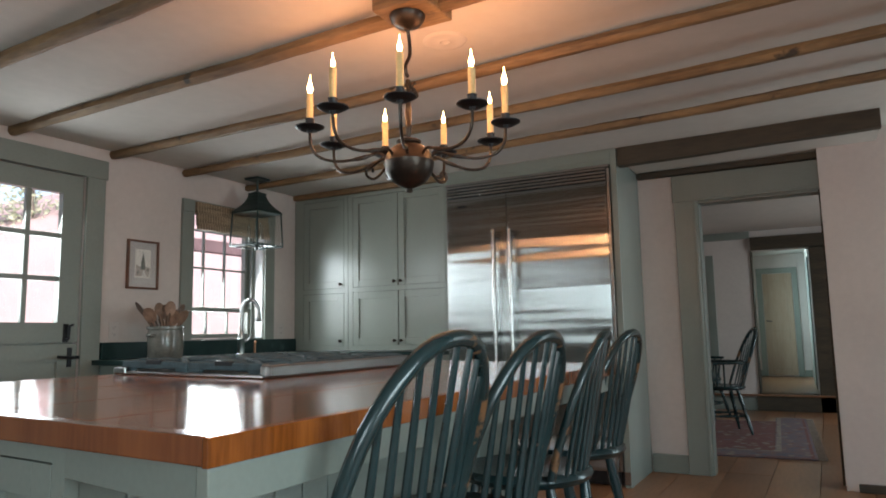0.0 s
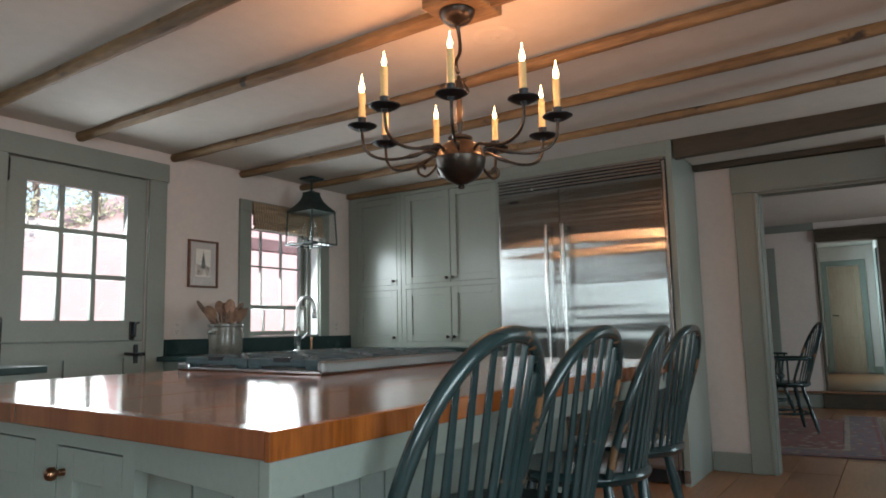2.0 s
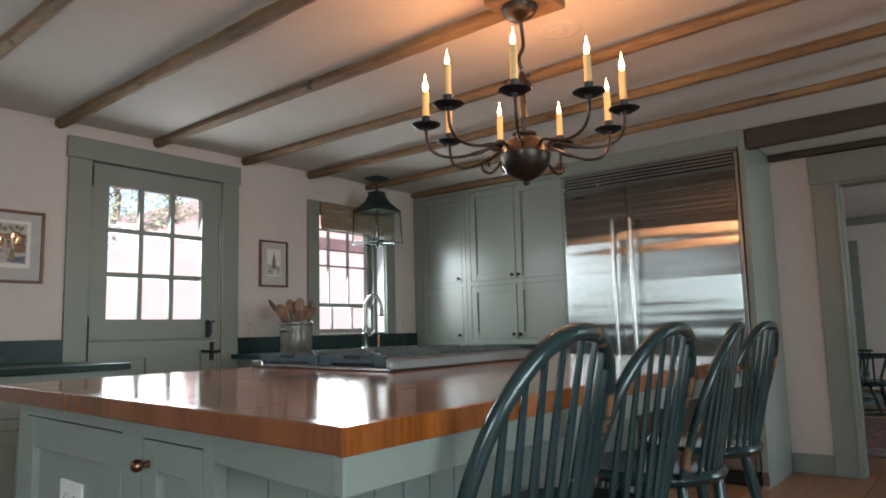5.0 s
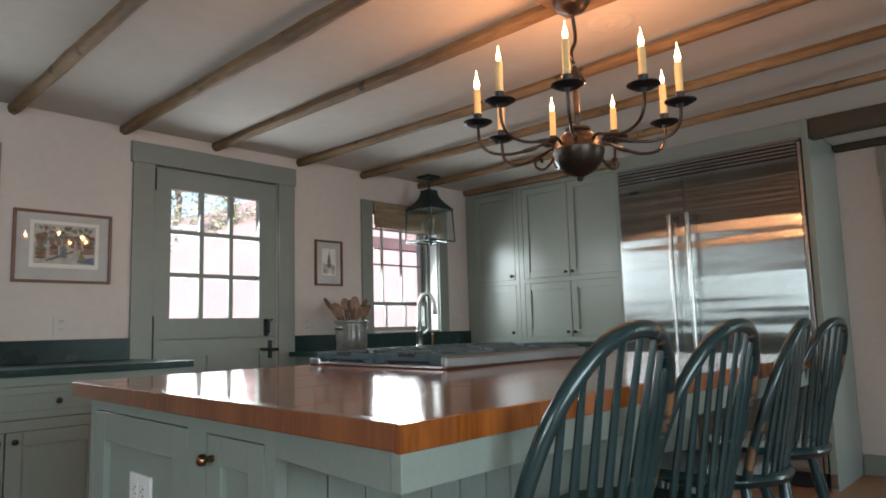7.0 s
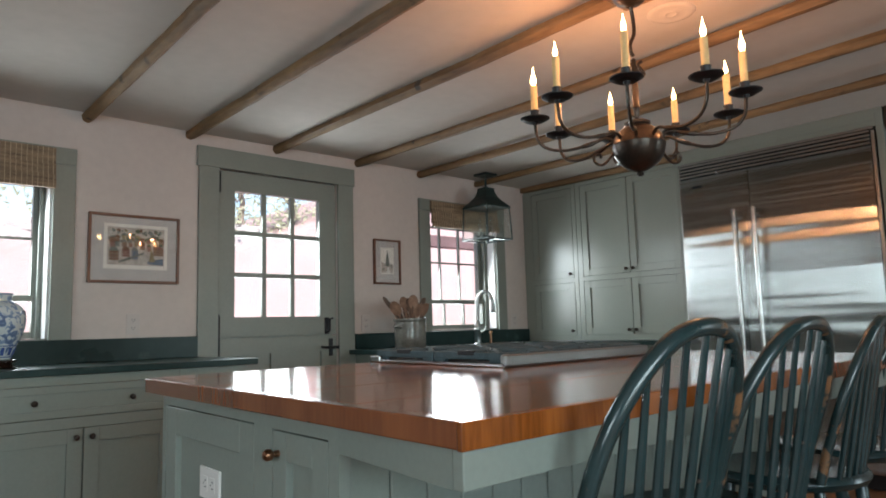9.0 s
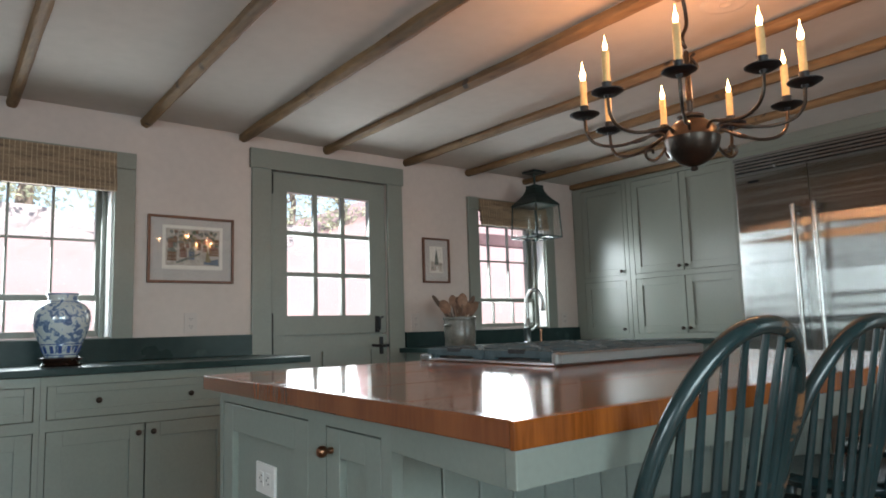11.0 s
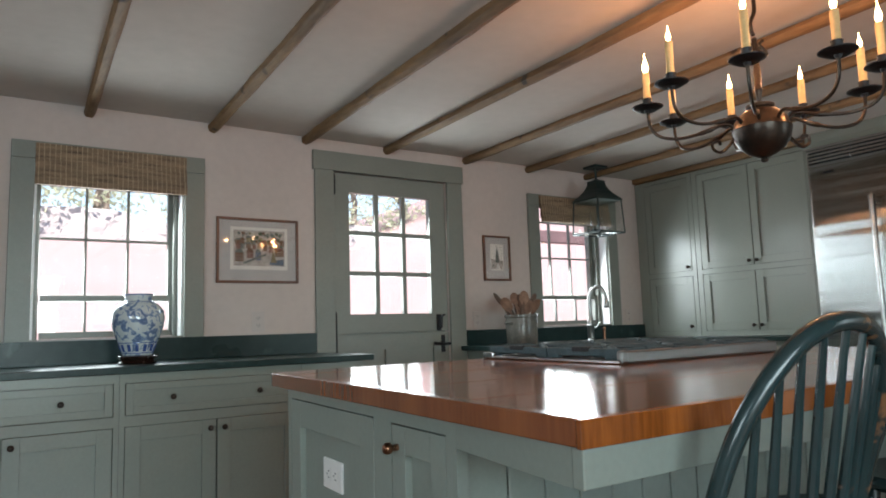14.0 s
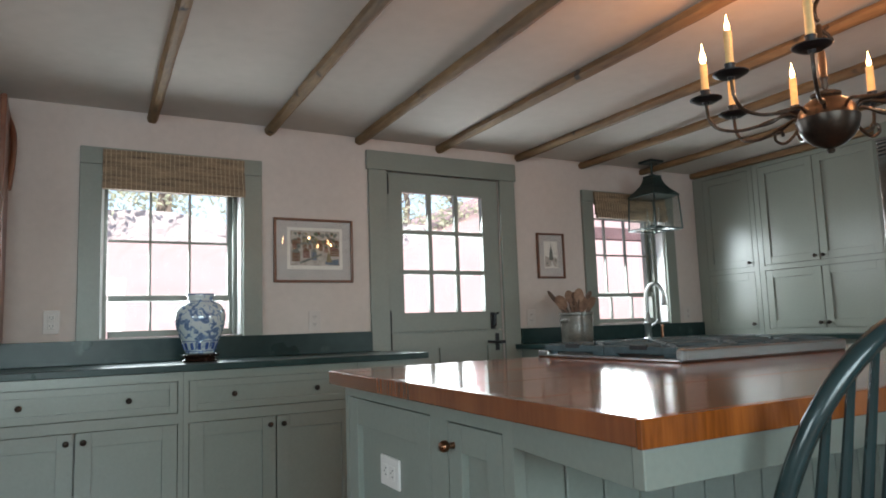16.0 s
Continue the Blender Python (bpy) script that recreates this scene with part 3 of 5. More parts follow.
setting("wall_hall_south", bm, PLASTER, "pale plaster wall of the hall, slightly skewed", "wall")
bm = boxes(((10.5, 0.128, 0.2), (11.6, 0.145, 1.95)), bev=0.004)
for v in bm.verts:
    v.co.y += 0.036 * (v.co.x - DX)
setting("hall_side_casing", bm, TRIM, "sage green casing on the skewed hall wall", "trim")
setting("wall_hall_north", boxes(((DX + 0.165, 1.26, 0.2), (13.1, 1.41, 0.95)), ((DX + 0.165, 1.26, 2.05), (13.1, 1.41, 2.4)), ((DX + 0.165, 1.26, 0.95), (11.2, 1.41, 2.05)), ((12.0, 1.26, 0.95), (13.1, 1.41, 2.05))), PLASTER, "pale plaster wall of the hall", "wall")
setting("ceiling_hall", boxes(((DX + 0.165, -0.4, 2.25), (13.1, 1.26, 2.3))), CEILING, "white plaster ceiling of the hall", "ceiling")
HALL = Face((13.1, 1.7, 0), (0, -1, 0), (-1, 0, 0))
t = thing("door_2", (13.1, 0.7, 0.2), "bare pine panel door in a sage green casing", "door", kind="structure")
casing(t, HALL, 0.775, 1.237, 0.2, 1.93, 0.085, 0.09, 0.0)
bm = bmesh.new()
for u0, u1, v0, v1 in ((0.78, 0.858, 0.22, 1.925), (1.154, 1.232, 0.22, 1.925), (0.858, 1.154, 0.22, 0.33), (0.858, 1.154, 0.77, 0.96), (0.858, 1.154, 1.81, 1.925)):
    HALL.box(bm, u0, u1, v0, v1, 0.001, 0.02, 0.003)
leaf = part("leaf", bm, PINE_DOOR, t)
part("panel", HALL.box(bmesh.new(), 0.854, 1.158, 0.326, 0.774, 0.0015, 0.009), PINE_DOOR, leaf)
part("panel", HALL.box(bmesh.new(), 0.854, 1.158, 0.956, 1.814, 0.0015, 0.009), PINE_DOOR, leaf)
bm = bmesh.new()
tube(bm, [HALL.at(0.81, 1.13, 0.02), HALL.at(0.81, 1.13, 0.06), HALL.at(0.90, 1.12, 0.065)], 0.01, 8)
part("latch", bm, IRON, leaf, "black iron latch")
for a, b in ((0.5, 0.688), (1.324, 1.44)):
    part("plinth", HALL.box(bmesh.new(), a, b, 0.2, 0.31, 0.001, 0.02, 0.003), TRIM, t)


# ---- fridge wall: tall cupboards and refrigerator ----
FX = 4.62
FR = Face((FX, YN, 0), (0, -1, 0), (-1, 0, 0))


def yu(y):
    return YN - y


def tall_cupboard(y0, y1, splits, label):
    """A cupboard from y0 (north) to y1 with upper and lower doors."""
    t = thing("tall_cupboard", (FX, (y0 + y1) / 2, 0.9), label, "cupboard", "cupboards beside the refrigerator")
    a, b = yu(y0), yu(y1)
    part("carcass", FR.box(bmesh.new(), a + 0.001, b - 0.001, 0.886, 2.16, -0.61, -0.05), PAINT, t)
    us = [a, *splits, b]
    bm = bmesh.new()
    FR.box(bm, a + 0.001, us[1], 0.886, 2.16, -0.021, 0)
    FR.box(bm, us[-2], b - 0.001, 0.886, 2.16, -0.021, 0)
    for lo, hi in ((0.886, 0.925), (1.354, 1.392), (2.135, 2.16)):
        FR.box(bm, us[1], us[-2], lo, hi, -0.021, 0)
    part("face_frame", bm, PAINT, t)
    doors = list(zip(us[1:-1], us[2:-1]))
    for k, (u0, u1) in enumerate(doors):
        left = (len(doors) > 1 and k == 1)
        ku = u0 + 0.03 if left else u1 - 0.03
        shaker(FR, u0, u1, 1.392, 2.135, t, "upper_door", 0.055, [(ku, 1.425)])
        shaker(FR, u0, u1, 0.925, 1.354, t, "lower_door", 0.055, [(ku, 0.962)])
    return t


tall_cupboard(YN - 0.004, 3.405, [yu(3.87), yu(3.445)], "narrow sage green shaker cupboard with dark bronze knobs")
tall_cupboard(3.403, 2.484, [yu(3.358), yu(2.922), yu(2.494)], "two-door sage green shaker cupboard with dark bronze knobs")
t = thing("base_cabinet", (4.6, 3.2, 0), "sage green base cabinet below the tall cupboards", "cabinet")
part("carcass", boxes(((4.5, 2.484, 0.0), (5.236, 3.30, 0.851))), PAINT, t)
tagged(part("counter_corner", boxes(((4.40, 2.486, 0.853), (5.23, 3.965, 0.884)), bev=0.003), SOAP), "dark soapstone countertop below the tall cupboards", "countertop")
FY0, FY1 = 2.474, 1.218
t = thing("fridge_surround", (FX, 1.8, 0), "sage green painted panel surround of the refrigerator", "cabinet surround")
part("side_panel", boxes(((FX, 1.172, 0), (5.236, 1.212, 2.27)), bev=0.002), PAINT, t)
part("side_panel", boxes(((FX, 2.478, 0), (5.236, 2.482, 2.13))), PAINT, t)
part("header", boxes(((FX, 1.2125, 2.128), (FX + 0.05, 2.4825, 2.164)), bev=0.002), PAINT, t)
part("header_top", boxes(((FX + 0.001, 1.2125, 2.165), (FX + 0.06, 2.4825, 2.27))), PAINT, t)
part("header_panel", boxes(((FX + 0.021, 2.484, 2.165), (FX + 0.1, YN - 0.002, 2.26))), PAINT, t)

fridge = thing("refrigerator", (FX, 1.846, 0), "wide built-in stainless steel two-door refrigerator", "refrigerator")
U0, U1, US = yu(FY0), yu(FY1), yu(1.978)
part("body", FR.box(bmesh.new(), U0 + 0.003, U1 - 0.003, 0.01, 2.122, -0.6, -0.03), IRON, fridge)
part("trim", FR.box(bmesh.new(), U1 - 0.022, U1 - 0.001, 0.1, 2.105, -0.03, 0.012, 0.002), STEEL, fridge)
part("trim", FR.box(bmesh.new(), U0 + 0.001, U0 + 0.012, 0.1, 2.105, -0.03, 0.012, 0.002), STEEL, fridge)


def fridge_door(name, u0, u1):
    bm = bmesh.new()
    nu, nv = 12, 130
    grid = []
    for j in range(nv + 1):
        v = 0.10 + (2.012 - 0.10) * j / nv
        row = []
        for i in range(nu + 1):
            u = u0 + (u1 - u0) * i / nu
            wav = 0.0022 * noise.noise((u * 0.5, v * 3.6, 7.0 + u0)) + 0.0016 * noise.noise((u * 0.9, v * 8.0, 3.0)) + 0.0008 * noise.noise((u * 0.5, v * 19.0, 9.0))
            edge = 0.004 if i in (0, nu) or j in (0, nv) else 0.0
            row.append(bm.verts.new(FR.at(u, v, 0.022 + wav - edge)))
        grid.append(row)
    for j in range(nv):
        for i in range(nu):
            bm.faces.new((grid[j][i], grid[j][i + 1], grid[j + 1][i + 1], grid[j + 1][i]))
    FR.box(bm, u0, u1, 0.10, 2.012, -0.028, 0.0175)
    uv = bm.loops.layers.uv.new("grain")
    for f in bm.faces:
        for lp in f.loops:
            lp[uv].uv = (lp.vert.co.y, lp.vert.co.z)
    return part(name, bm, DOOR_STEEL, fridge, "", True)


d1 = fridge_door("door", U0 + 0.014, US - 0.002)
d2 = fridge_door("door", US + 0.002, U1 - 0.024)
for d, u in ((d1, yu(2.064)), (d2, yu(1.937))):
    bm = bmesh.new()
    tube(bm, [FR.at(u, 0.42, 0.075), FR.at(u, 1.735, 0.075)], 0.016, 16)
    for v in (0.47, 1.69):
        tube(bm, [FR.at(u, v, 0.02), FR.at(u, v, 0.075)], 0.011, 10)
    for v in (0.415, 1.735):
        tube(bm, [FR.at(u, v - 0.006, 0.075), FR.at(u, v + 0.006, 0.075)], 0.019, 16)
    part("handle", bm, STEEL, d, "tall tubular steel handle", True)
g = part("grille", FR.box(bmesh.new(), U0 + 0.014, U1 - 0.024, 2.016, 2.12, -0.03, 0.0), IRON, fridge)
for k, v in enumerate((2.02, 2.043, 2.066, 2.09)):
    bm = bmesh.new()
    FR.box(bm, U0 + 0.014, U1 - 0.024, v, v + 0.0155, 0.0, 0.028, 0.003)
    part("louvre", bm, STEEL, g)
part("top_rail", FR.box(bmesh.new(), U0 + 0.002, U1 - 0.002, 2.108, 2.126, -0.02, 0.03, 0.002), STEEL, fridge)
bm = FR.box(bmesh.new(), yu(2.372), yu(2.30), 1.937, 1.955, 0.022, 0.026, 0.004)
part("badge", bm, IRON, d1, "small dark oval maker's badge")
part("toe_kick", FR.box(bmesh.new(), U0 + 0.014, U1 - 0.024, 0.01, 0.095, -0.06, -0.02), IRON, fridge)
g = part("floor_vent", FR.box(bmesh.new(), U1 + 0.0075, U1 + 0.047, 0.02, 0.1, 0.0, 0.008, 0.002), STEEL, fridge)

# ---- window wall: base cabinets and counters ----
CB = Face((XW, 3.355, 0), (1, 0, 0), (0, -1, 0))


def base_cabinet(x0, x1, drawer, doors, label):
    t = thing("base_cabinet", ((x0 + x1) / 2, 3.65, 0), label, "cabinet", "base cabinets along the window wall")
    a, b = x0 - XW, x1 - XW
    st = 0.0225
    part("carcass", CB.box(bmesh.new(), a + 0.001, b - 0.001, 0.1, 0.851, -0.6, -0.05), PAINT, t)
    part("toe_kick", CB.box(bmesh.new(), a + 0.001, b - 0.001, 0.0, 0.1, -0.6, -0.07), PAINT, t)
    bm = bmesh.new()
    CB.box(bm, a + 0.0005, a + st, 0.1, 0.851, -0.021, 0)
    CB.box(bm, b - st, b - 0.0005, 0.1, 0.851, -0.021, 0)
    for lo, hi in ((0.1, 0.135), (0.625, 0.67), (0.812, 0.851)):
        CB.box(bm, a + st, b - st, lo, hi, -0.021, 0)
    part("face_frame", bm, PAINT, t)
    u0, u1 = a + st, b - st
    if drawer:
        q = (u1 - u0) * 0.25
        shaker(CB, u0, u1, 0.67, 0.812, t, "drawer", 0.032, [(u0 + q, 0.741), (u1 - q, 0.741)] if u1 - u0 > 0.6 else [((u0 + u1) / 2, 0.741)])
    if doors == 2:
        m = (u0 + u1) / 2
        shaker(CB, u0, m, 0.135, 0.625, t, "door", 0.062, [(m - 0.032, 0.585)])
        shaker(CB, m, u1, 0.135, 0.625, t, "door", 0.062, [(m + 0.032, 0.585)])
    else:
        shaker(CB, u0, u1, 0.135, 0.625, t, "door", 0.062, [(u1 - 0.032, 0.585)])


SAGE_BASE = "sage green shaker base cabinet with drawer and bronze knobs"
base_cabinet(-1.20, -0.345, True, 2, SAGE_BASE)
base_cabinet(-0.345, 0.512, True, 2, SAGE_BASE)
base_cabinet(0.512, 1.348, True, 2, SAGE_BASE)
base_cabinet(1.348, 1.69, True, 1, "narrow sage green base cabinet with one door")
base_cabinet(2.80, 3.40, True, 2, "sage green base cabinet beside the back door")
base_cabinet(3.40, 4.39, True, 2, "sage green sink base cabinet below the window")


def counter(name, x0, x1, label, hole=None):
    bm = boxes(((x0, 3.318, 0.853), (x1, YN - 0.003, 0.884)), bev=0.003)
    return tagged(part(name, bm, SOAP, None, ""), label, "countertop")


counter("countertop", -1.4, 1.74, "dark soapstone countertop along the window wall")
counter("countertop", 2.745, 4.398, "dark soapstone sink countertop under the window")
tagged(part("backsplash", boxes(((-1.4, YN - 0.032, 0.885), (1.688, YN - 0.002, 1.004)), bev=0.002), SOAP), "dark soapstone backsplash strip", "backsplash")
tagged(part("backsplash", boxes(((2.80, YN - 0.032, 0.885), (4.61, YN - 0.002, 0.99)), bev=0.002), SOAP), "dark soapstone backsplash below the sink window", "backsplash")


# ---- island ----
def build_island():
    IX, IY, IL, IW, TOP = 0.631, 0.6935, 1.874, 1.25, 0.881
    t = thing("kitchen_island", (IX, IY, 0), "sage green kitchen island with thick cherry wood top", "kitchen island")
    strips = 9
    w = IW / strips
    for k in range(strips):
        bm = bmesh.new()
        box(bm, (IX + 0.03, IY + k * w + 0.0001, TOP - 0.037), (IX + IL, IY + (k + 1) * w - 0.0001, TOP - (0.0003 if k % 2 else 0.0)), 0.0004)
        part("top_board", bm, CHERRY, t)
    part("end_board", boxes(((IX, IY, TOP - 0.0375), (IX + 0.0298, IY + IW, TOP + 0.0003)), bev=0.003), CHERRY_END, t, "glossy cherry end board")
    part("edge_board", boxes(((IX - 0.001, IY - 0.0105, TOP - 0.0385), (IX + IL, IY - 0.0005, TOP - 0.0004)), bev=0.0015), CHERRY_EDGE, t, "orange end-grain edge of the cherry top")
    END = Face((IX + 0.045, IY, 0), (0, 1, 0), (-1, 0, 0))
    z1 = TOP - 0.039
    kn = 0.378
    part("carcass", boxes(((IX + 0.07, IY + kn, -0.02), (IX + IL - 0.06, IY + IW - 0.015, z1))), PAINT, t)
    # end face frame
    bm = bmesh.new()
    EU = IW - 0.014
    d1, d2 = (0.687, 1.212), (0.392, 0.607)
    for u0, u1, v0, v1 in ((kn - 0.02, d2[0], -0.02, z1), (d2[1], d1[0], -0.02, z1), (d1[1], EU, -0.02, z1), (d2[0], d2[1], z1 - 0.034, z1), (d1[0], d1[1], z1 - 0.031, z1), (d2[0], d2[1], -0.02, 0.12), (d1[0], d1[1], -0.02, 0.12)):
        END.box(bm, u0, u1, v0, v1, -0.024, 0.0)
    part("face_frame", bm, PAINT, t)
    shaker(END, d2[0], d2[1], 0.12, z1 - 0.034, t, "door", 0.055, [(d2[1] - 0.028, 0.762)], metal=COPPER, r=0.0115, recess=0.016)
    big = shaker(END, d1[0], d1[1], 0.12, z1 - 0.031, t, "door", 0.068, [], metal=COPPER, r=0.014, recess=0.016)
    ou, ov = 0.944, 0.645
    pl = part("outlet_plate", END.box(bmesh.new(), ou - 0.057, ou + 0.057, ov - 0.036, ov + 0.036, -0.016, -0.009, 0.002), WHITE, big, "white electric outlet plate")
    for s in (-0.021, 0.021):
        bm = bmesh.new()
        END.box(bm, ou + s - 0.014, ou + s + 0.014, ov - 0.017, ov + 0.017, -0.009, -0.0075, 0.001)
        so = part("socket", bm, WHITE, pl)
        bm = bmesh.new()
        END.box(bm, ou + s - 0.006, ou + s + 0.001, ov - 0.009, ov - 0.006, -0.0076, -0.007)
        END.box(bm, ou + s - 0.006, ou + s + 0.001, ov + 0.006, ov + 0.009, -0.0076, -0.007)
        END.box(bm, ou + s + 0.006, ou + s + 0.01, ov - 0.002, ov + 0.002, -0.0076, -0.007)
        part("slot", bm, SLOT, pl)
    # apron round the overhang and planked back of the knee space
    part("apron", boxes(((IX + 0.009, IY - 0.002, TOP - 0.092), (IX + IL - 0.03, IY + 0.02, z1)), bev=0.002), PAINT, t, "pale lit sage apron board")
    bm = boxes(((IX + 0.0095, IY + 0.0205, TOP - 0.092), (IX + 0.032, IY + kn - 0.0205, z1)))
    for v in bm.verts:
        v.co.x += 0.0352 * (v.co.y - IY - 0.0205) / (kn - 0.041)
    part("apron_end", bm, PAINT, t)
    k, y = 0, IY + kn
    x = IX + 0.072
    while x < IX + IL - 0.1:
        part("back_plank", boxes(((x + 0.0015, y - 0.014, -0.02), (min(x + 0.088, IX + IL - 0.06), y - 0.0005, z1)), bev=0.003), PAINT, t)
        x += 0.09
    for ob in t.children_recursive:
        for v in ob.data.vertices:
            v.co.x += 0.040 * v.co.y
    t.rotation_euler = (radians(0.65), radians(-0.2), 0)
    return t


build_island()


def island_z(x, y):
    return 0.881 + (y - 0.69) * 0.01134 + (x - 0.655) * 0.0035


def build_cooktop():
    x0, x1, y0, y1 = 1.432, 2.16, 1.335, 1.93
    t = thing("rangetop", (x0, y0, 0.9), "stainless gas rangetop with black cast iron grates", "cooktop")
    z = 0.8815
    part("tray", boxes(((x0, y0 + 0.006, z), (x1, y1, z + 0.010)), bev=0.003), IRON, t)
    part("back_guard", boxes(((x0 + 0.006, y0 - 0.012, z), (x1, y0 + 0.006, z + 0.035)), bev=0.006), GUARD, t, "low stainless back guard")
    part("lip", boxes(((x0 - 0.012, y0 - 0.008, z), (x0 - 0.0005, y1, z + 0.011)), bev=0.003), STEEL, t)
    n, m = 3, 2
    gw, gd = (x1 - x0) / n, (y1 - y0 - 0.02) / m
    for i, k in ((p, q) for p in range(n) for q in range(m)):
        a, b = x0 + i * gw + 0.006, x0 + (i + 1) * gw - 0.003
        c, d = y0 + 0.014 + k * gd, y0 + 0.010 + (k + 1) * gd
        cx, cy, zz = (a + b) / 2, (c + d) / 2, z + 0.018
        bm = bmesh.new()
        # skirt on corner feet, with a slot under each side
        for x in (a, b - 0.02):
            box(bm, (x, c, zz), (x + 0.02, d, zz + 0.022), 0.004)
            for y in (c, d - 0.05):
                box(bm, (x + 0.001, y + 0.001, z + 0.0102), (x + 0.019, y + 0.049, zz + 0.004), 0.003)
        for y in (c, d - 0.02):
            box(bm, (a + 0.0205, y, zz + 0.0005), (b - 0.0205, y + 0.02, zz + 0.0215), 0.004)
        # fingers towards the burner, a little raised at their tips
        for dx, dy in ((1, 0), (-1, 0), (0, 1), (0, -1), (0.7, 0.7), (-0.7, 0.7), (0.7, -0.7), (-0.7, -0.7)):
            tip = Vector((cx + dx * 0.03, cy + dy * 0.03, zz + 0.019))
            root = Vector((cx + dx * (b - a) * 0.5, cy + dy * (d - c) * 0.5, zz + 0.014))
            if abs(dx) == 0.7:
                root = Vector((cx + math.copysign((b - a) / 2 - 0.012, dx), cy + math.copysign((d - c) / 2 - 0.012, dy), zz + 0.014))
            tube(bm, [root, root.lerp(tip, 0.5) + Vector((0, 0, 0.004)), tip], [0.010, 0.009, 0.007], 6)
        g = part("grate", bm, CAST, t, "blue-black cast iron grate")
        for x in (a - 0.0012, b - 0.008):
            part("tab", boxes(((x, cy - 0.035, zz + 0.012), (x + 0.0095, cy + 0.035, zz + 0.0265)), bev=0.003), IRON, g)
        bm = lathe(bmesh.new(), [(0.045, 0), (0.045, 0.006), (0.034, 0.008), (0.034, 0.014), (0.03, 0.017), (0.001, 0.018)], (cx, cy, z + 0.0095), 20)
        part("burner", bm, CAST, t, "black burner cap", True)
    part("corner_cap", boxes(((x0 - 0.014, y1 - 0.05, z), (x0 + 0.004, y1 + 0.004, z + 0.022)), bev=0.004), STEEL, t, "bright steel corner cap")
    part("end_cap", boxes(((x0 - 0.008, y0 - 0.014, z), (x0 + 0.022, y0 + 0.008, z + 0.037)), bev=0.008), GUARD, t, "rounded end of the back guard")
    for i in range(6):
        bm = bmesh.new()
        x = x0 + 0.09 + i * 0.11
        tube(bm, [(x, y1, z + 0.0), (x, y1 + 0.035, z - 0.004)], [0.022, 0.019], 14)
        part("dial", bm, STEEL, t, "round control dial", True)
    t.rotation_euler = (radians(0.65), radians(-0.2), 0)
    t.location.z = 0.9 + island_z(x0, y0) - 0.881
    return t


build_cooktop()


# ---- windsor stools ----
def windsor(name, seat, top, label, category, group, bow_w=0.218, arm=False):
    """A bow-back windsor chair; back towards -y, base at the origin."""
    t = thing(name, (0, 0, 0), label, category, group)
    back = top - seat
    lean = 0.103 if not arm else 0.17
    # shield-shaped saddle seat
    bm = bmesh.new()
    rings = []
    N = 32
    for zr, s in ((-0.042, 0.86), (-0.034, 0.95), (-0.018, 1.0), (-0.006, 0.985), (0.0, 0.95), (-0.007, 0.7), (-0.014, 0.35)):
        ring = []
        for k in range(N):
            a = 2 * math.pi * k / N
            rx = 0.212 * (1 + 0.05 * math.sin(a))
            ring.append(bm.verts.new((s * rx * math.cos(a), s * 0.205 * math.sin(a) + 0.005, seat + zr)))
        rings.append(ring)
    for r1, r2 in zip(rings, rings[1:]):
        for k in range(N):
            bm.faces.new((r1[k], r1[(k + 1) % N], r2[(k + 1) % N], r2[k]))
    bm.faces.new(rings[0][::-1])
    bm.faces.new(rings[-1])
    part("seat", bm, CHAIR, t, "saddle-shaped painted seat", True)

    def bow(s):
        c, q = math.cos(s), math.sin(s)
        u = bow_w * math.copysign(abs(c) ** 0.86, c) * (0.86 + 0.14 * min(1, 1.6 * q))
        h = back * q ** 0.86
        y = -0.155 + 0.046 * abs(c) ** 1.5 * (1 - 0.4 * q) - lean * (h / back)
        return Vector((u, y, seat - 0.008 + h))
    pts = [bow(math.pi * k / 36) for k in range(37)]
    bm = bmesh.new()
    tube(bm, pts, [0.0125 + 0.002 * math.sin(math.pi * k / 36) for k in range(37)], 10)
    part("bow", bm, CHAIR_BOW, t, "bent bow worn through to brown wood", True)
    for k in range(9):
        f = (k - 4) / 4
        s = math.pi / 2 - f * 0.75
        e = bow(s)
        foot = Vector((f * 0.13, -0.178 + 0.035 * abs(f) ** 2, seat - 0.004))
        bm = bmesh.new()
        tube(bm, [foot.lerp(e, q) for q in (0, 0.3, 0.45, 1)], [0.0065, 0.0085, 0.008, 0.0055], 8)
        part("spindle", bm, CHAIR, t, "", True)
    if arm:
        rail = [Vector((0.25 * math.cos(a), -0.02 - 0.2 * math.sin(a) * 1.0, seat + 0.22)) for a in [math.pi * k / 20 for k in range(21)]]
        rail = [Vector((0.27, 0.16, seat + 0.215))] + rail + [Vector((-0.27, 0.16, seat + 0.215))]
        part("arm_rail", tube(bmesh.new(), rail, 0.013, 8), CHAIR, t, "", True)
        for s in (-1, 1):
            for q in (0.06, 0.13):
                part("arm_post", tube(bmesh.new(), [(s * 0.19, q - 0.02, seat - 0.004), (s * 0.262, q, seat + 0.212)], 0.009, 8), CHAIR, t, "", True)
    legs = []
    for sx, sy in ((-1, -1), (1, -1), (-1, 1), (1, 1)):
        a = Vector((sx * 0.12, sy * 0.11 + 0.02, seat - 0.03))
        b = Vector((sx * 0.215, sy * 0.2 + 0.02, 0))
        legs.append((a, b))
        prof = [(0, 0.013), (0.1, 0.017), (0.25, 0.021), (0.42, 0.014), (0.45, 0.020), (0.5, 0.013), (0.62, 0.019), (0.78, 0.018), (1, 0.011)]
        part("leg", tube(bmesh.new(), [a.lerp(b, q) for q, r in prof], [r for q, r in prof], 10), CHAIR, t, "turned splayed leg", True)
    q = 0.6
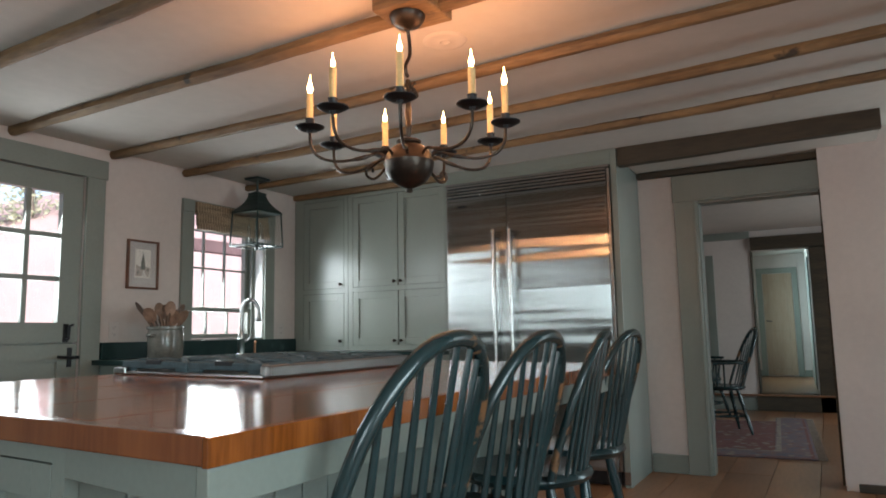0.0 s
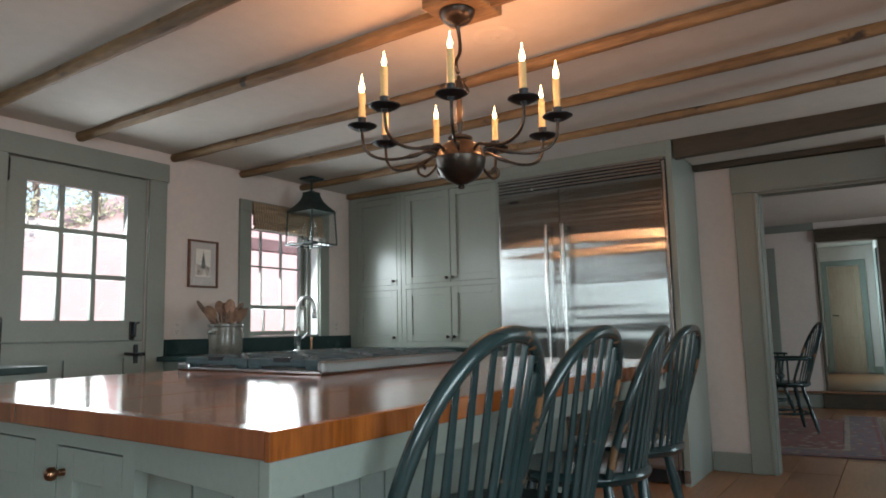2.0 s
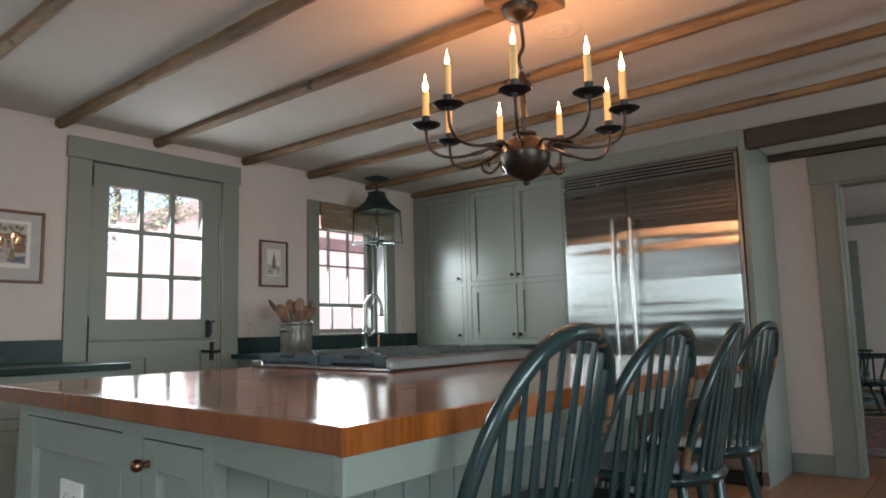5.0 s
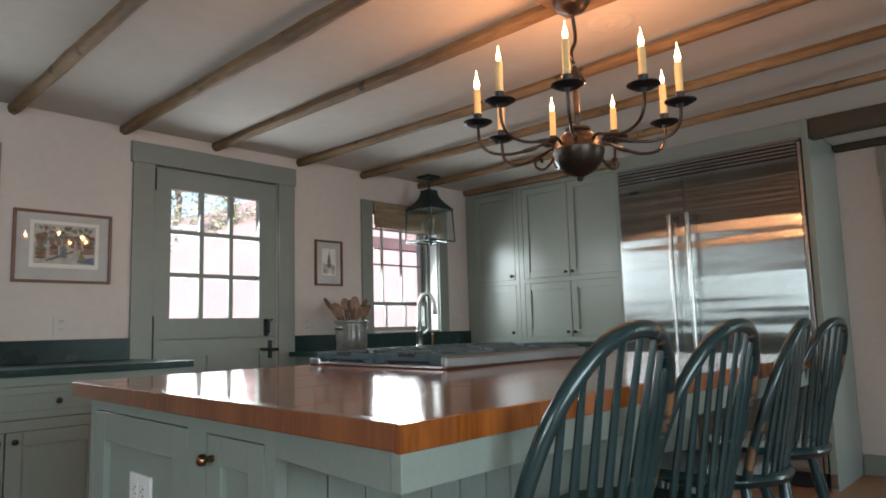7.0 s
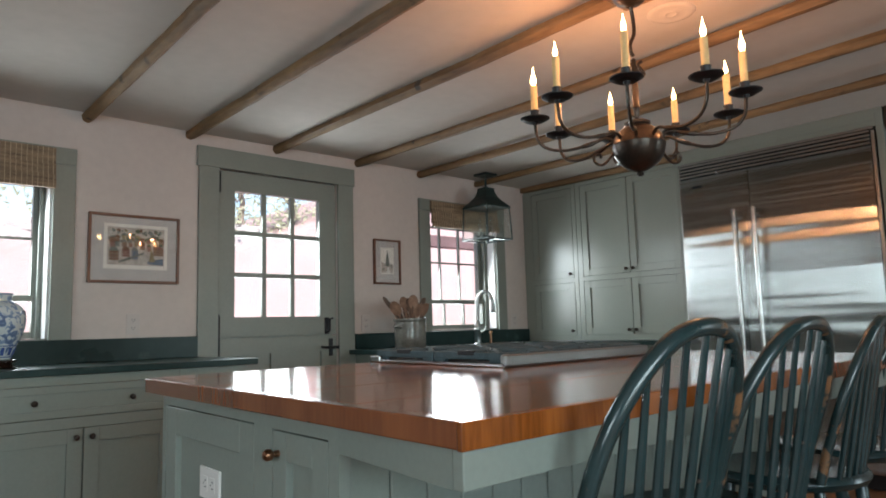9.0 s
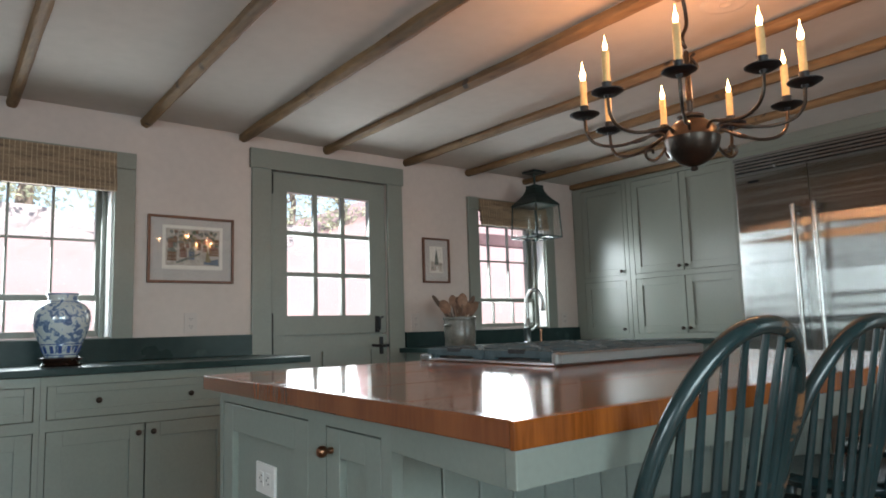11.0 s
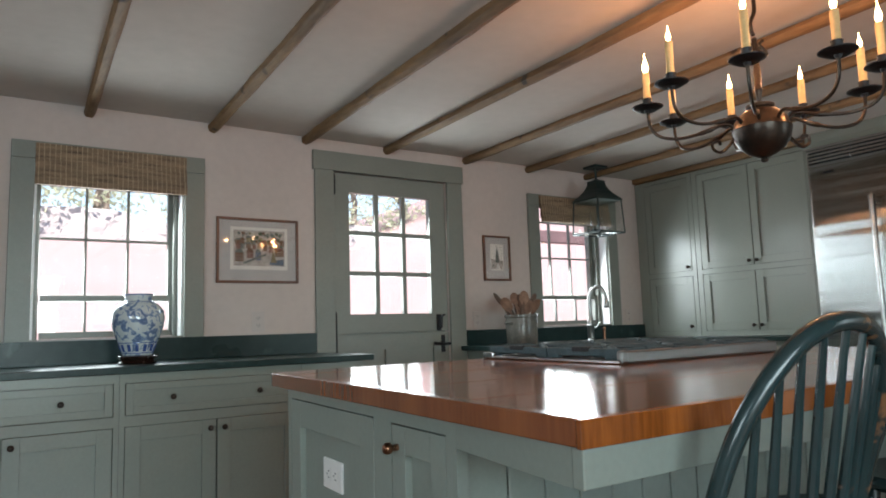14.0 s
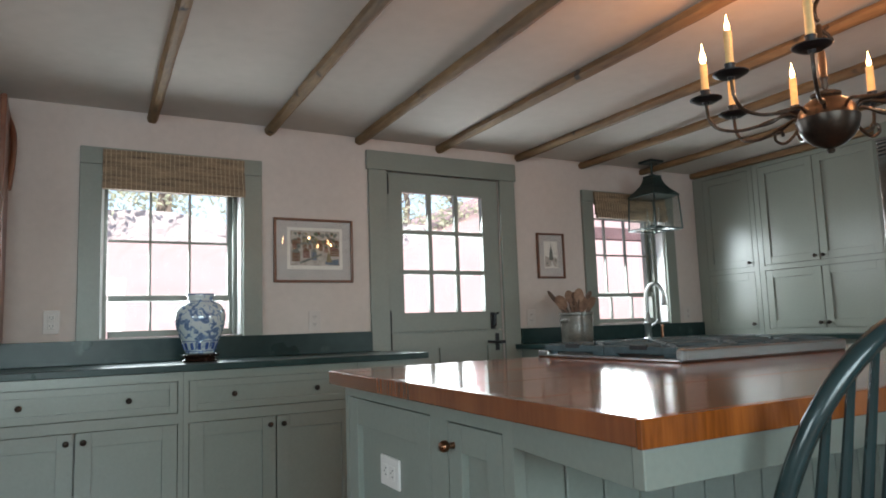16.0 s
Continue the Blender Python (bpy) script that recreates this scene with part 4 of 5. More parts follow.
    P = [a.lerp(b, q) for a, b in legs]
    for i, j in ((0, 2), (1, 3), (2, 3), (0, 1)):
        d = P[j] - P[i]
        part("stretcher", tube(bmesh.new(), [P[i] + d * s for s in (0, 0.35, 0.5, 0.65, 1)], [0.008, 0.011, 0.015, 0.011, 0.008], 8), CHAIR, t, "", True)
    return t


STOOLS = [(1.016, 0.781, -1.7), (1.474, 0.794, -3.0), (2.087, 0.849, 8.7), (2.570, 0.871, -5.0)]
stool = windsor("windsor_stool", 0.594, 1.002, "dark teal painted bow-back windsor stool with worn edges", "stool", "stools along the island")
stool.matrix_basis = pose(STOOLS[0][0], STOOLS[0][1], 0, 0, 0, STOOLS[0][2])
for sx, sy, rz in STOOLS[1:]:
    copy_thing(stool, pose(sx, sy, 0, 0, 0, rz))
diner = windsor("windsor_armchair", 0.45, 1.0, "black painted windsor armchair on the dining room rug", "chair", "dining chairs", arm=True)
diner.matrix_basis = pose(7.40, 0.93, 0.012, 0, 0, 22)
copy_thing(diner, pose(8.5, 1.30, 0.012, 0, 0, 165))


# ---- chandelier ----
CX, CY = 2.113, 1.284
EYE, SHRINK = Vector((-0.009, 0.009, 1.0)), 0.981


def build_chandelier():
    t = thing("chandelier", (CX, CY, 2.16), "nine-arm aged bronze chandelier with lit candle bulbs", "chandelier")
    part("ceiling_block", boxes(((CX - 0.095, CY - 0.125, 2.18), (CX + 0.125, CY + 0.095, 2.272)), bev=0.006), POLE, t, "brown wooden mounting block on the beam")
    part("canopy", lathe(bmesh.new(), [(0.012, -0.056), (0.018, -0.05), (0.044, -0.042), (0.061, -0.022), (0.067, -0.006), (0.067, -0.001)], (CX, CY, 2.181), 28), BRONZE, t, "domed bronze ceiling canopy", True)
    hook = smooth_path([(CX, CY, 2.135), (CX + 0.014, CY, 2.08), (CX + 0.014, CY, 2.03), (CX - 0.014, CY, 1.985), (CX - 0.012, CY, 1.955), (CX, CY, 1.945)])
    part("hook", tube(bmesh.new(), hook, 0.007, 8), BRONZE, t, "", True)
    part("stem", lathe(bmesh.new(), [(0.006, 0), (0.010, 0.01), (0.010, 0.03), (0.014, 0.04), (0.010, 0.05), (0.012, 0.1), (0.0085, 0.14), (0.016, 0.15), (0.0085, 0.17), (0.0085, 0.215), (0.004, 0.22)], (CX, CY, 1.715), 12), BRONZE, t, "", True)
    part("stem_scroll", tube(bmesh.new(), smooth_path([(CX + 0.005, CY - 0.004, 1.86), (CX + 0.03, CY - 0.02, 1.875), (CX + 0.022, CY - 0.015, 1.895), (CX + 0.012, CY - 0.008, 1.91), (CX + 0.024, CY - 0.016, 1.925)]), 0.006, 8), BRONZE, t, "", True)
    prof = [(0.003, -0.104), (0.010, -0.101), (0.012, -0.094), (0.009, -0.088), (0.020, -0.084), (0.042, -0.073), (0.062, -0.055), (0.077, -0.03), (0.083, 0.0), (0.084, 0.008), (0.080, 0.012), (0.076, 0.034), (0.062, 0.056), (0.045, 0.070), (0.036, 0.074), (0.041, 0.080), (0.041, 0.088), (0.030, 0.094), (0.012, 0.10)]
    part("ball", lathe(bmesh.new(), [(r_ * 1.1, z_) for r_, z_ in prof], (CX, CY, 1.613), 36), BRONZE, t, "round turned bronze body", True)
    for k in range(9):
        ang = radians(7.2 + 40 * k)
        d = Vector((math.cos(ang), math.sin(ang), 0))
        rr = 0.354
        c = Vector((CX, CY, 0))

        def at(r, z):
            return c + d * r + Vector((0, 0, z))
        s = Vector((-d.y, d.x, 0)) * 0.006
        pts = smooth_path([at(0.07, 1.612), at(0.088, 1.642), at(0.115, 1.652), at(0.17, 1.634), at(0.25, 1.620), at(0.315, 1.632), at(0.347, 1.668), at(rr, 1.724)], 5)
        arm = part("arm", tube(bmesh.new(), pts, [0.0058 + (0.0028 if 13 < i < 17 else 0) for i in range(len(pts))], 8), BRONZE, t, "curved bronze arm", True)
        curl = smooth_path([at(0.075, 1.62), at(0.10, 1.58), at(0.128, 1.558), at(0.152, 1.57), at(0.152, 1.592), at(0.134, 1.596), at(0.13, 1.582)], 4)
        if k in (3, 8):
            part("scroll", tube(bmesh.new(), curl, 0.0055, 6), BRONZE, arm, "", True)
        part("drip_pan", lathe(bmesh.new(), [(0.008, -0.016), (0.012, -0.006), (0.03, -0.008), (0.052, 0.004), (0.053, 0.007), (0.03, 0.0), (0.014, 0.0)], at(rr, 1.738), 24), IRON, arm, "black dished drip pan", True)
        part("cup", lathe(bmesh.new(), [(0.014, 0), (0.016, 0.004), (0.0155, 0.03), (0.017, 0.033), (0.017, 0.036), (0.012, 0.036)], at(rr, 1.738), 16), IRON, arm, "", True)
        hgt = 0.105 + 0.012 * ((k * 7) % 3 - 1)
        bm = bmesh.new()
        pr = [(0.0125 * (1 + 0.1 * noise.noise((q, k * 3.1, 0))), 0.034 + hgt * q / 8) for q in range(9)]
        lathe(bm, pr + [(0.008, 0.036 + hgt)], at(rr, 1.738), 14)
        candle = part("candle", bm, CANDLE, arm, "drippy yellowed candle sleeve", True)
        fs = 0.80 + 0.13 * ((k * 5) % 4) / 1.5
        z0 = 1.738 + 0.036 + hgt
        bulb = lathe(bmesh.new(), [(r_ * fs, z_ * fs) for r_, z_ in ((0.005, 0), (0.0085, 0.009), (0.0098, 0.018), (0.0075, 0.030), (0.0036, 0.043), (0.0018, 0.054), (0.0008, 0.066))], at(rr, z0), 14)
        b = part("flame_bulb", bulb, BULB, arm, "lit flame-shaped bulb", True)
        b.visible_shadow = False
        lamp("candle_light", "POINT", Matrix.Translation(EYE + (at(rr, z0 + 0.028) - EYE) * SHRINK), 0.87, (1.0, 0.43, 0.185), soft=0.012)
    t.location, t.scale = EYE + (t.location - EYE) * SHRINK, (SHRINK, SHRINK, SHRINK)
    return t


build_chandelier()


bm = lathe(bmesh.new(), [(0.10, 0.012), (0.09, 0.0015), (0.075, -0.0005), (0.06, 0.0012), (0.035, 0.0015), (0.022, -0.0015), (0.012, 0.004)], (2.497, 1.333, 2.231), 40)
tagged(part("ceiling_patch", bm, CEILING, None, smooth=True), "round plaster patch in the ceiling beside the chandelier", "ceiling patch", kind="structure")


# ---- lantern over the sink ----
def build_lantern(x, y):
    t = thing("hanging_lantern", (x, y, 2.2), "dark verdigris four-sided glass hanging lantern", "lantern")
    part("canopy", boxes(((x - 0.064, y - 0.064, 2.176), (x + 0.064, y + 0.064, 2.192)), bev=0.003), VERDIGRIS, t)
    part("stem", tube(bmesh.new(), [(x, y, 2.06), (x, y, 2.178)], 0.009, 12), VERDIGRIS, t)
    bm = bmesh.new()
    prof = [(0.012, 2.096), (0.020, 2.088), (0.042, 2.083), (0.048, 2.076), (0.044, 2.068), (0.047, 2.06), (0.05, 2.045), (0.064, 2.012), (0.088, 1.98), (0.127, 1.938), (0.129, 1.926)]
    rings = [[bm.verts.new((x + sx * r, y + sy * r, z)) for sx, sy in ((-1, -1), (1, -1), (1, 1), (-1, 1))] for r, z in prof]
    for r1, r2 in zip(rings, rings[1:]):
        for k in range(4):
            bm.faces.new((r1[k], r2[k], r2[(k + 1) % 4], r1[(k + 1) % 4]))
    bm.faces.new(rings[0])
    bm.faces.new(rings[-1][::-1])
    part("hood", bm, VERDIGRIS, t, "flared metal hood")
    r0, r1, zt, zb = 0.121, 0.131, 1.928, 1.688
    cs = ((-1, -1), (1, -1), (1, 1), (-1, 1))
    for sx, sy in cs:
        part("corner_bar", tube(bmesh.new(), [(x + sx * r0, y + sy * r0, zt), (x + sx * r1, y + sy * r1, zb)], 0.0055, 4), VERDIGRIS, t)
    for (ax, ay), (bx2, by2) in zip(cs, cs[1:] + cs[:1]):
        bm = bmesh.new()
        tube(bm, [(x + ax * r1, y + ay * r1, zb), (x + bx2 * r1, y + by2 * r1, zb)], 0.0065, 4)
        part("bottom_rail", bm, VERDIGRIS, t)
        bm = bmesh.new()
        vs = [bm.verts.new(v) for v in ((x + ax * r0, y + ay * r0, zt), (x + bx2 * r0, y + by2 * r0, zt), (x + bx2 * r1, y + by2 * r1, zb), (x + ax * r1, y + ay * r1, zb))]
        bm.faces.new(vs)
        bmesh.ops.solidify(bm, geom=bm.faces, thickness=0.003)
        g = part("pane", bm, LANTERN_GLASS, t, "clear glass pane")
        g.visible_shadow = False
    for sx, sy in ((-0.038, 0.038), (0.038, 0.038), (0.0, -0.04)):
        part("candle", lathe(bmesh.new(), [(0.014, 0), (0.014, 0.09), (0.01, 0.1), (0.012, 0.12), (0.004, 0.15)], (x + sx, y + sy, 1.715), 12), LANTERN_GLASS, t, "clear unlit glass candle bulb", True)
    part("cluster", tube(bmesh.new(), [(x - 0.06, y, 1.71), (x + 0.06, y, 1.71)], 0.012, 8), VERDIGRIS, t)
    part("finial", lathe(bmesh.new(), [(0.004, -0.03), (0.012, -0.018), (0.012, 0.0), (0.03, 0.01), (0.012, 0.03)], (x, y, 1.69), 14), VERDIGRIS, t, "", True)
    part("cross_bar", boxes(((x - 0.128, y - 0.006, 1.684), (x + 0.128, y + 0.006, 1.694))), VERDIGRIS, t)


build_lantern(3.76, 3.6)
lan = bpy.data.objects["hanging_lantern"]
lan.location, lan.scale = (3.925, 3.745, 2.2216), (1.043, 1.043, 1.043)


# ---- pictures ----
def picture(name, x0, x1, z0, z1, fw, px0, px1, pz0, pz1, label, art):
    t = thing(name, ((x0 + x1) / 2, YN, (z0 + z1) / 2), label, "framed picture", "framed pictures on the window wall")
    a, b = x0 - XW, x1 - XW
    f = NORTH
    for u0, u1, v0, v1 in ((a, a + fw, z0, z1), (b - fw, b, z0, z1), (a + fw, b - fw, z0, z0 + fw), (a + fw, b - fw, z1 - fw, z1)):
        part("frame_rail", f.box(bmesh.new(), u0, u1, v0, v1, 0.002, 0.022, 0.003), FRAME, t)
    part("mat_board", f.box(bmesh.new(), a + fw, b - fw, z0 + fw, z1 - fw, 0.002, 0.009), MATBOARD, t, "pale mat board")
    pr = part("print", f.box(bmesh.new(), px0 - XW, px1 - XW, pz0, pz1, 0.009, 0.0102), PAPER, t, "small coloured print")
    art(t, f, px0 - XW, px1 - XW, pz0, pz1)
    g = part("glazing", f.box(bmesh.new(), a + fw, b - fw, z0 + fw, z1 - fw, 0.013, 0.0145), GLASS, t, "clear picture glass")
    g.visible_shadow = False


def ink(name, c):
    return mat(name, c, 0.8, var=0.25, scale=40, fine=200, bump=0)


INKS = [ink("ink_brown", (0.14, 0.075, 0.045)), ink("ink_grey", (0.13, 0.135, 0.12)), ink("ink_blue", (0.10, 0.125, 0.17)), ink("ink_ochre", (0.21, 0.17, 0.10)), ink("ink_green", (0.085, 0.10, 0.06)), ink("ink_red", (0.17, 0.082, 0.064)), ink("ink_light", (0.36, 0.315, 0.28)), ink("ink_pale", (0.55, 0.52, 0.49))]


def flat(t, f, pts, d, m):
    """One printed shape: an outline in u and v, a hair above the paper."""
    bm = bmesh.new()
    bm.faces.new([bm.verts.new(f.at(p, q, d)) for p, q in pts])
    bmesh.ops.recalc_face_normals(bm, faces=bm.faces)
    part("printed_shape", bm, INKS[m], t)


def village(t, f, u0, u1, v0, v1):
    """Harbour village: trees above, a row of gabled houses, a quay with a sail below."""
    rnd = random.Random(4)
    a, b, lo, hi = u0 + 0.018, u1 - 0.018, v0 + 0.022, v1 - 0.018
    w, h, d = b - a, hi - lo, 0.0107
    part("printed_ground", f.box(bmesh.new(), a, b, lo, hi, 0.0102, 0.0106), INKS[6], t)

    def house(x, y, wide, tall, body, roof):
        nonlocal d
        d += 0.000012
        flat(t, f, [(x, y), (x + wide, y), (x + wide, y + tall), (x, y + tall)], d, body)
        flat(t, f, [(x - 0.003, y + tall), (x + wide + 0.003, y + tall), (x + wide * 0.75, y + tall * 1.45), (x + wide * 0.25, y + tall * 1.45)], d + 0.000004, roof)
        for k in range(max(2, int(wide / 0.011))):
            q = x + wide * (k + 0.3) / max(2, int(wide / 0.011))
            for g in (0.2, 0.6):
                flat(t, f, [(q, y + tall * g), (q + 0.003, y + tall * g), (q + 0.003, y + tall * (g + 0.2)), (q, y + tall * (g + 0.2))], d + 0.000008, 6)

    for k in range(70):
        x, y, s = a + w * rnd.uniform(0.03, 0.97), lo + h * rnd.uniform(0.62, 0.93), rnd.uniform(0.006, 0.013)
        d += 0.000004
        flat(t, f, [(min(max(x + s * math.cos(q * 0.7) * rnd.uniform(0.6, 1.2), a), b), min(y + s * math.sin(q * 0.7) * rnd.uniform(0.6, 1.1), hi)) for q in range(9)], d, rnd.choice((1, 4, 4, 1, 3, 0)))
    for k in range(18):
        house(a + w * (0.02 + 0.108 * (k % 9)) + rnd.uniform(0, 0.006), lo + h * (rnd.uniform(0.54, 0.66) - 0.16 * (k // 9)), rnd.uniform(0.02, 0.032), rnd.uniform(0.022, 0.03), rnd.choice((0, 5, 1, 0, 3)), rnd.choice((1, 0, 4)))
    house(a + w * 0.03, lo + h * 0.12, 0.05, 0.05, 0, 1)
    house(a + w * 0.25, lo + h * 0.22, 0.04, 0.038, 5, 0)
    house(a + w * 0.42, lo + h * 0.16, 0.032, 0.045, 2, 1)
    house(a + w * 0.80, lo + h * 0.28, 0.056, 0.036, 0, 5)
    d += 0.00002
    flat(t, f, [(a + w * 0.2, lo + h * 0.04), (a + w * 0.62, lo + h * 0.30), (a + w * 0.64, lo + h * 0.36), (a + w * 0.18, lo + h * 0.10)], d, 1)
    flat(t, f, [(a + w * 0.70, lo + h * 0.04), (a + w * 0.98, lo + h * 0.02), (a + w * 0.98, lo + h * 0.2), (a + w * 0.7, lo + h * 0.12)], d, 2)
    flat(t, f, [(a + w * 0.72, lo + h * 0.10), (a + w * 0.84, lo + h * 0.10), (a + w * 0.765, lo + h * 0.46)], d + 0.00001, 3)


def steeple(t, f, u0, u1, v0, v1):
    w, h = u1 - u0, v1 - v0
    rnd = random.Random(8)
    shapes = [(((0.04, 0.04), (0.96, 0.04), (0.96, 0.36), (0.6, 0.44), (0.3, 0.40), (0.04, 0.46)), 6), (((0.36, 0.3), (0.66, 0.3), (0.63, 0.58), (0.39, 0.58)), 1), (((0.41, 0.58), (0.61, 0.58), (0.58, 0.74), (0.44, 0.74)), 1),
              (((0.46, 0.74), (0.56, 0.74), (0.51, 0.95)), 1), (((0.40, 0.04), (0.72, 0.04), (0.60, 0.26), (0.53, 0.26)), 7)]
    for k in range(22):
        x, y, q = rnd.uniform(0.08, 0.86), rnd.uniform(0.08, 0.40), rnd.uniform(0.03, 0.08)
        if not 0.34 < x < 0.68:
            shapes.append((((x, y), (x + q, y), (x + q * 0.8, y + q * 0.7), (x + q * 0.2, y + q * 0.7)), rnd.choice((4, 1, 1, 7))))
    for i, (pts, m) in enumerate(shapes):
        flat(t, f, [(u0 + w * p, v0 + h * q) for p, q in pts], 0.0104 + i * 0.00006, m)


picture("framed_print", 1.092, 1.578, 1.30, 1.678, 0.015, 1.172, 1.512, 1.378, 1.625, "village print in a thin reddish wood frame", village)
picture("framed_print", 2.972, 3.215, 1.335, 1.66, 0.014, 3.035, 3.155, 1.41, 1.60, "small steeple print in a dark wood frame", steeple)


# ---- outlets on the wall ----
def outlet(x, z, label):
    f = NORTH
    u = x - XW
    t = thing("wall_outlet", (x, YN, z), label, "outlet", "white wall outlets")
    part("plate", f.box(bmesh.new(), u - 0.036, u + 0.036, z - 0.058, z + 0.058, 0.001, 0.006, 0.002), PLATE, t)
    for s in (-0.021, 0.021):
        part("socket", f.box(bmesh.new(), u - 0.016, u + 0.016, z + s - 0.014, z + s + 0.014, 0.006, 0.0075, 0.001), PLATE, t)
        bm = bmesh.new()
        f.box(bm, u - 0.009, u - 0.006, z + s - 0.001, z + s + 0.008, 0.0075, 0.008)
        f.box(bm, u + 0.006, u + 0.009, z + s - 0.001, z + s + 0.008, 0.0075, 0.008)
        f.box(bm, u - 0.002, u + 0.002, z + s - 0.009, z + s - 0.005, 0.0075, 0.008)
        part("slot", bm, SLOT, t)


outlet(-0.012, 1.10, "white duplex outlet plate on plaster wall")
outlet(1.335, 1.077, "white duplex outlet plate below the village print")
outlet(2.90, 1.06, "white switch plate beside the back door")
outlet(4.45, 1.06, "white outlet plate beside the sink window")


# ---- vase ----
def build_vase(x, y, z):
    t = thing("porcelain_vase", (x, y, z), "blue and white porcelain vase on a dark stand", "vase")
    part("stand", lathe(bmesh.new(), [(0.082, 0), (0.088, 0.006), (0.076, 0.014), (0.07, 0.022), (0.088, 0.03), (0.09, 0.038), (0.066, 0.042)], (x, y, z), 32), DARKWOOD, t, "carved dark lacquered stand", True)
    m = bpy.data.materials.new("blue_white_porcelain")
    m.use_nodes = True
    n, l = m.node_tree.nodes, m.node_tree.links
    b = n["Principled BSDF"]
    b.inputs["Roughness"].default_value, b.inputs["Coat Weight"].default_value = 0.12, 0.6
    tc, no, r1 = (n.new("ShaderNode" + k) for k in ("TexCoord", "TexNoise", "ValToRGB"))
    no.inputs["Scale"].default_value, no.inputs["Detail"].default_value, no.inputs["Distortion"].default_value = 24, 6, 1.4
    l.new(tc.outputs["Object"], no.inputs[0])
    e = r1.color_ramp.elements
    e[0].position, e[0].color = 0.37, (0.10, 0.15, 0.27, 1)
    e[1].position, e[1].color = 0.58, (0.50, 0.55, 0.56, 1)
    e2 = e.new(0.455)
    e2.color = (0.22, 0.30, 0.43, 1)
    e3 = e.new(0.485)
    e3.color = (0.50, 0.555, 0.58, 1)
    l.new(no.outputs[0], r1.inputs[0])
    l.new(r1.outputs[0], b.inputs["Base Color"])
    prof = [(0.066, 0.042), (0.069, 0.05), (0.080, 0.085), (0.100, 0.13), (0.115, 0.175), (0.120, 0.215), (0.116, 0.248), (0.097, 0.276), (0.072, 0.293), (0.062, 0.300), (0.060, 0.312), (0.066, 0.326), (0.068, 0.332), (0.060, 0.332), (0.054, 0.305), (0.03, 0.295)]
    body = part("vase_body", lathe(bmesh.new(), prof, (x, y, z), 48), m, t, "", True)
    BLUE = mat("cobalt_glaze", (0.04, 0.075, 0.22), 0.15, var=0.3, scale=60, fine=200, bump=0, coat=0.5)
    for r, h in ((0.0705, 0.052), (0.087, 0.1), (0.0735, 0.2915), (0.0665, 0.3265)):
        part("blue_band", lathe(bmesh.new(), [(r - 0.004, -0.002), (r + 0.0012, -0.002), (r + 0.0012, 0.002), (r - 0.004, 0.002)], (x, y, z + h), 48), BLUE, body, "", True)
    for k in range(14):
        a = 2 * math.pi * k / 14
        bm = boxes(((-0.0075, -0.003, -0.018), (0.0075, 0.003, 0.018)), bev=0.002)
        bmesh.ops.transform(bm, verts=bm.verts, matrix=Matrix.Translation((x + 0.078 * math.cos(a), y + 0.078 * math.sin(a), z + 0.076)) @ Matrix.Rotation(a + math.pi / 2, 4, "Z") @ Matrix.Rotation(radians(21), 4, "X"))
        part("blue_petal", bm, BLUE, body)


build_vase(0.63, 3.62, 0.884)


# ---- crock with wooden spoons ----
def build_crock(x, y, z):
    t = thing("stoneware_crock", (x, y, z), "grey salt-glazed stoneware crock", "crock")
    part("crock_body", lathe(bmesh.new(), [(r_ * 1.0, z_ * 0.97) for r_, z_ in ((0.098, 0), (0.104, 0.01), (0.106, 0.08), (0.106, 0.16), (0.102, 0.178), (0.104, 0.185), (0.112, 0.188), (0.112, 0.202), (0.104, 0.205), (0.096, 0.2), (0.096, 0.02), (0.0, 0.018))], (x, y, z), 40), STONEWARE, t, "", True)
    for s in (-1, 1):
        bm = tube(bmesh.new(), smooth_path([(x + s * 0.09, y - 0.03, z + 0.14), (x + s * 0.118, y - 0.015, z + 0.145), (x + s * 0.12, y + 0.015, z + 0.145), (x + s * 0.09, y + 0.03, z + 0.14)]), 0.01, 8)
        part("lug_handle", bm, STONEWARE, t, "", True)
    rnd = random.Random(11)
    for k in range(17):
        a = 2 * math.pi * k / 17 + rnd.uniform(-0.2, 0.2)
        r, up_ = rnd.uniform(0.05, 0.135), rnd.uniform(0.01, 0.075)
        foot = Vector((x - 0.03 * math.cos(a), y - 0.03 * math.sin(a), z + 0.025))
        tip = Vector((x + r * math.cos(a), y + r * math.sin(a), z + 0.205 + up_))
        d = (tip - foot).normalized()
        bm = tube(bmesh.new(), [foot, foot.lerp(tip, 0.5), tip], 0.0065, 8)
        s = thing("wooden_spoon", foot, "turned wooden cooking spoon standing in the crock", "spoon", "wooden spoons in the crock")
        part("handle", bm, SPOON, s, "", True)
        bm = bmesh.new()
        bmesh.ops.create_uvsphere(bm, u_segments=14, v_segments=10, radius=1)
        wd = rnd.uniform(0.022, 0.038)
        for v in bm.verts:
            if v.co.y < 0:
                v.co.y *= -0.25
        face = Matrix.Rotation(rnd.uniform(-0.8, 0.8), 4, "Z")
        bmesh.ops.transform(bm, verts=bm.verts, matrix=Matrix.Translation(tip + d * 0.03) @ d.to_track_quat("Z", "Y").to_matrix().to_4x4() @ face @ Matrix.Diagonal((wd, 0.012, wd * 1.45, 1)))
        part("bowl", bm, SPOON, s, "", True)


build_crock(3.012, 3.62, 0.884)


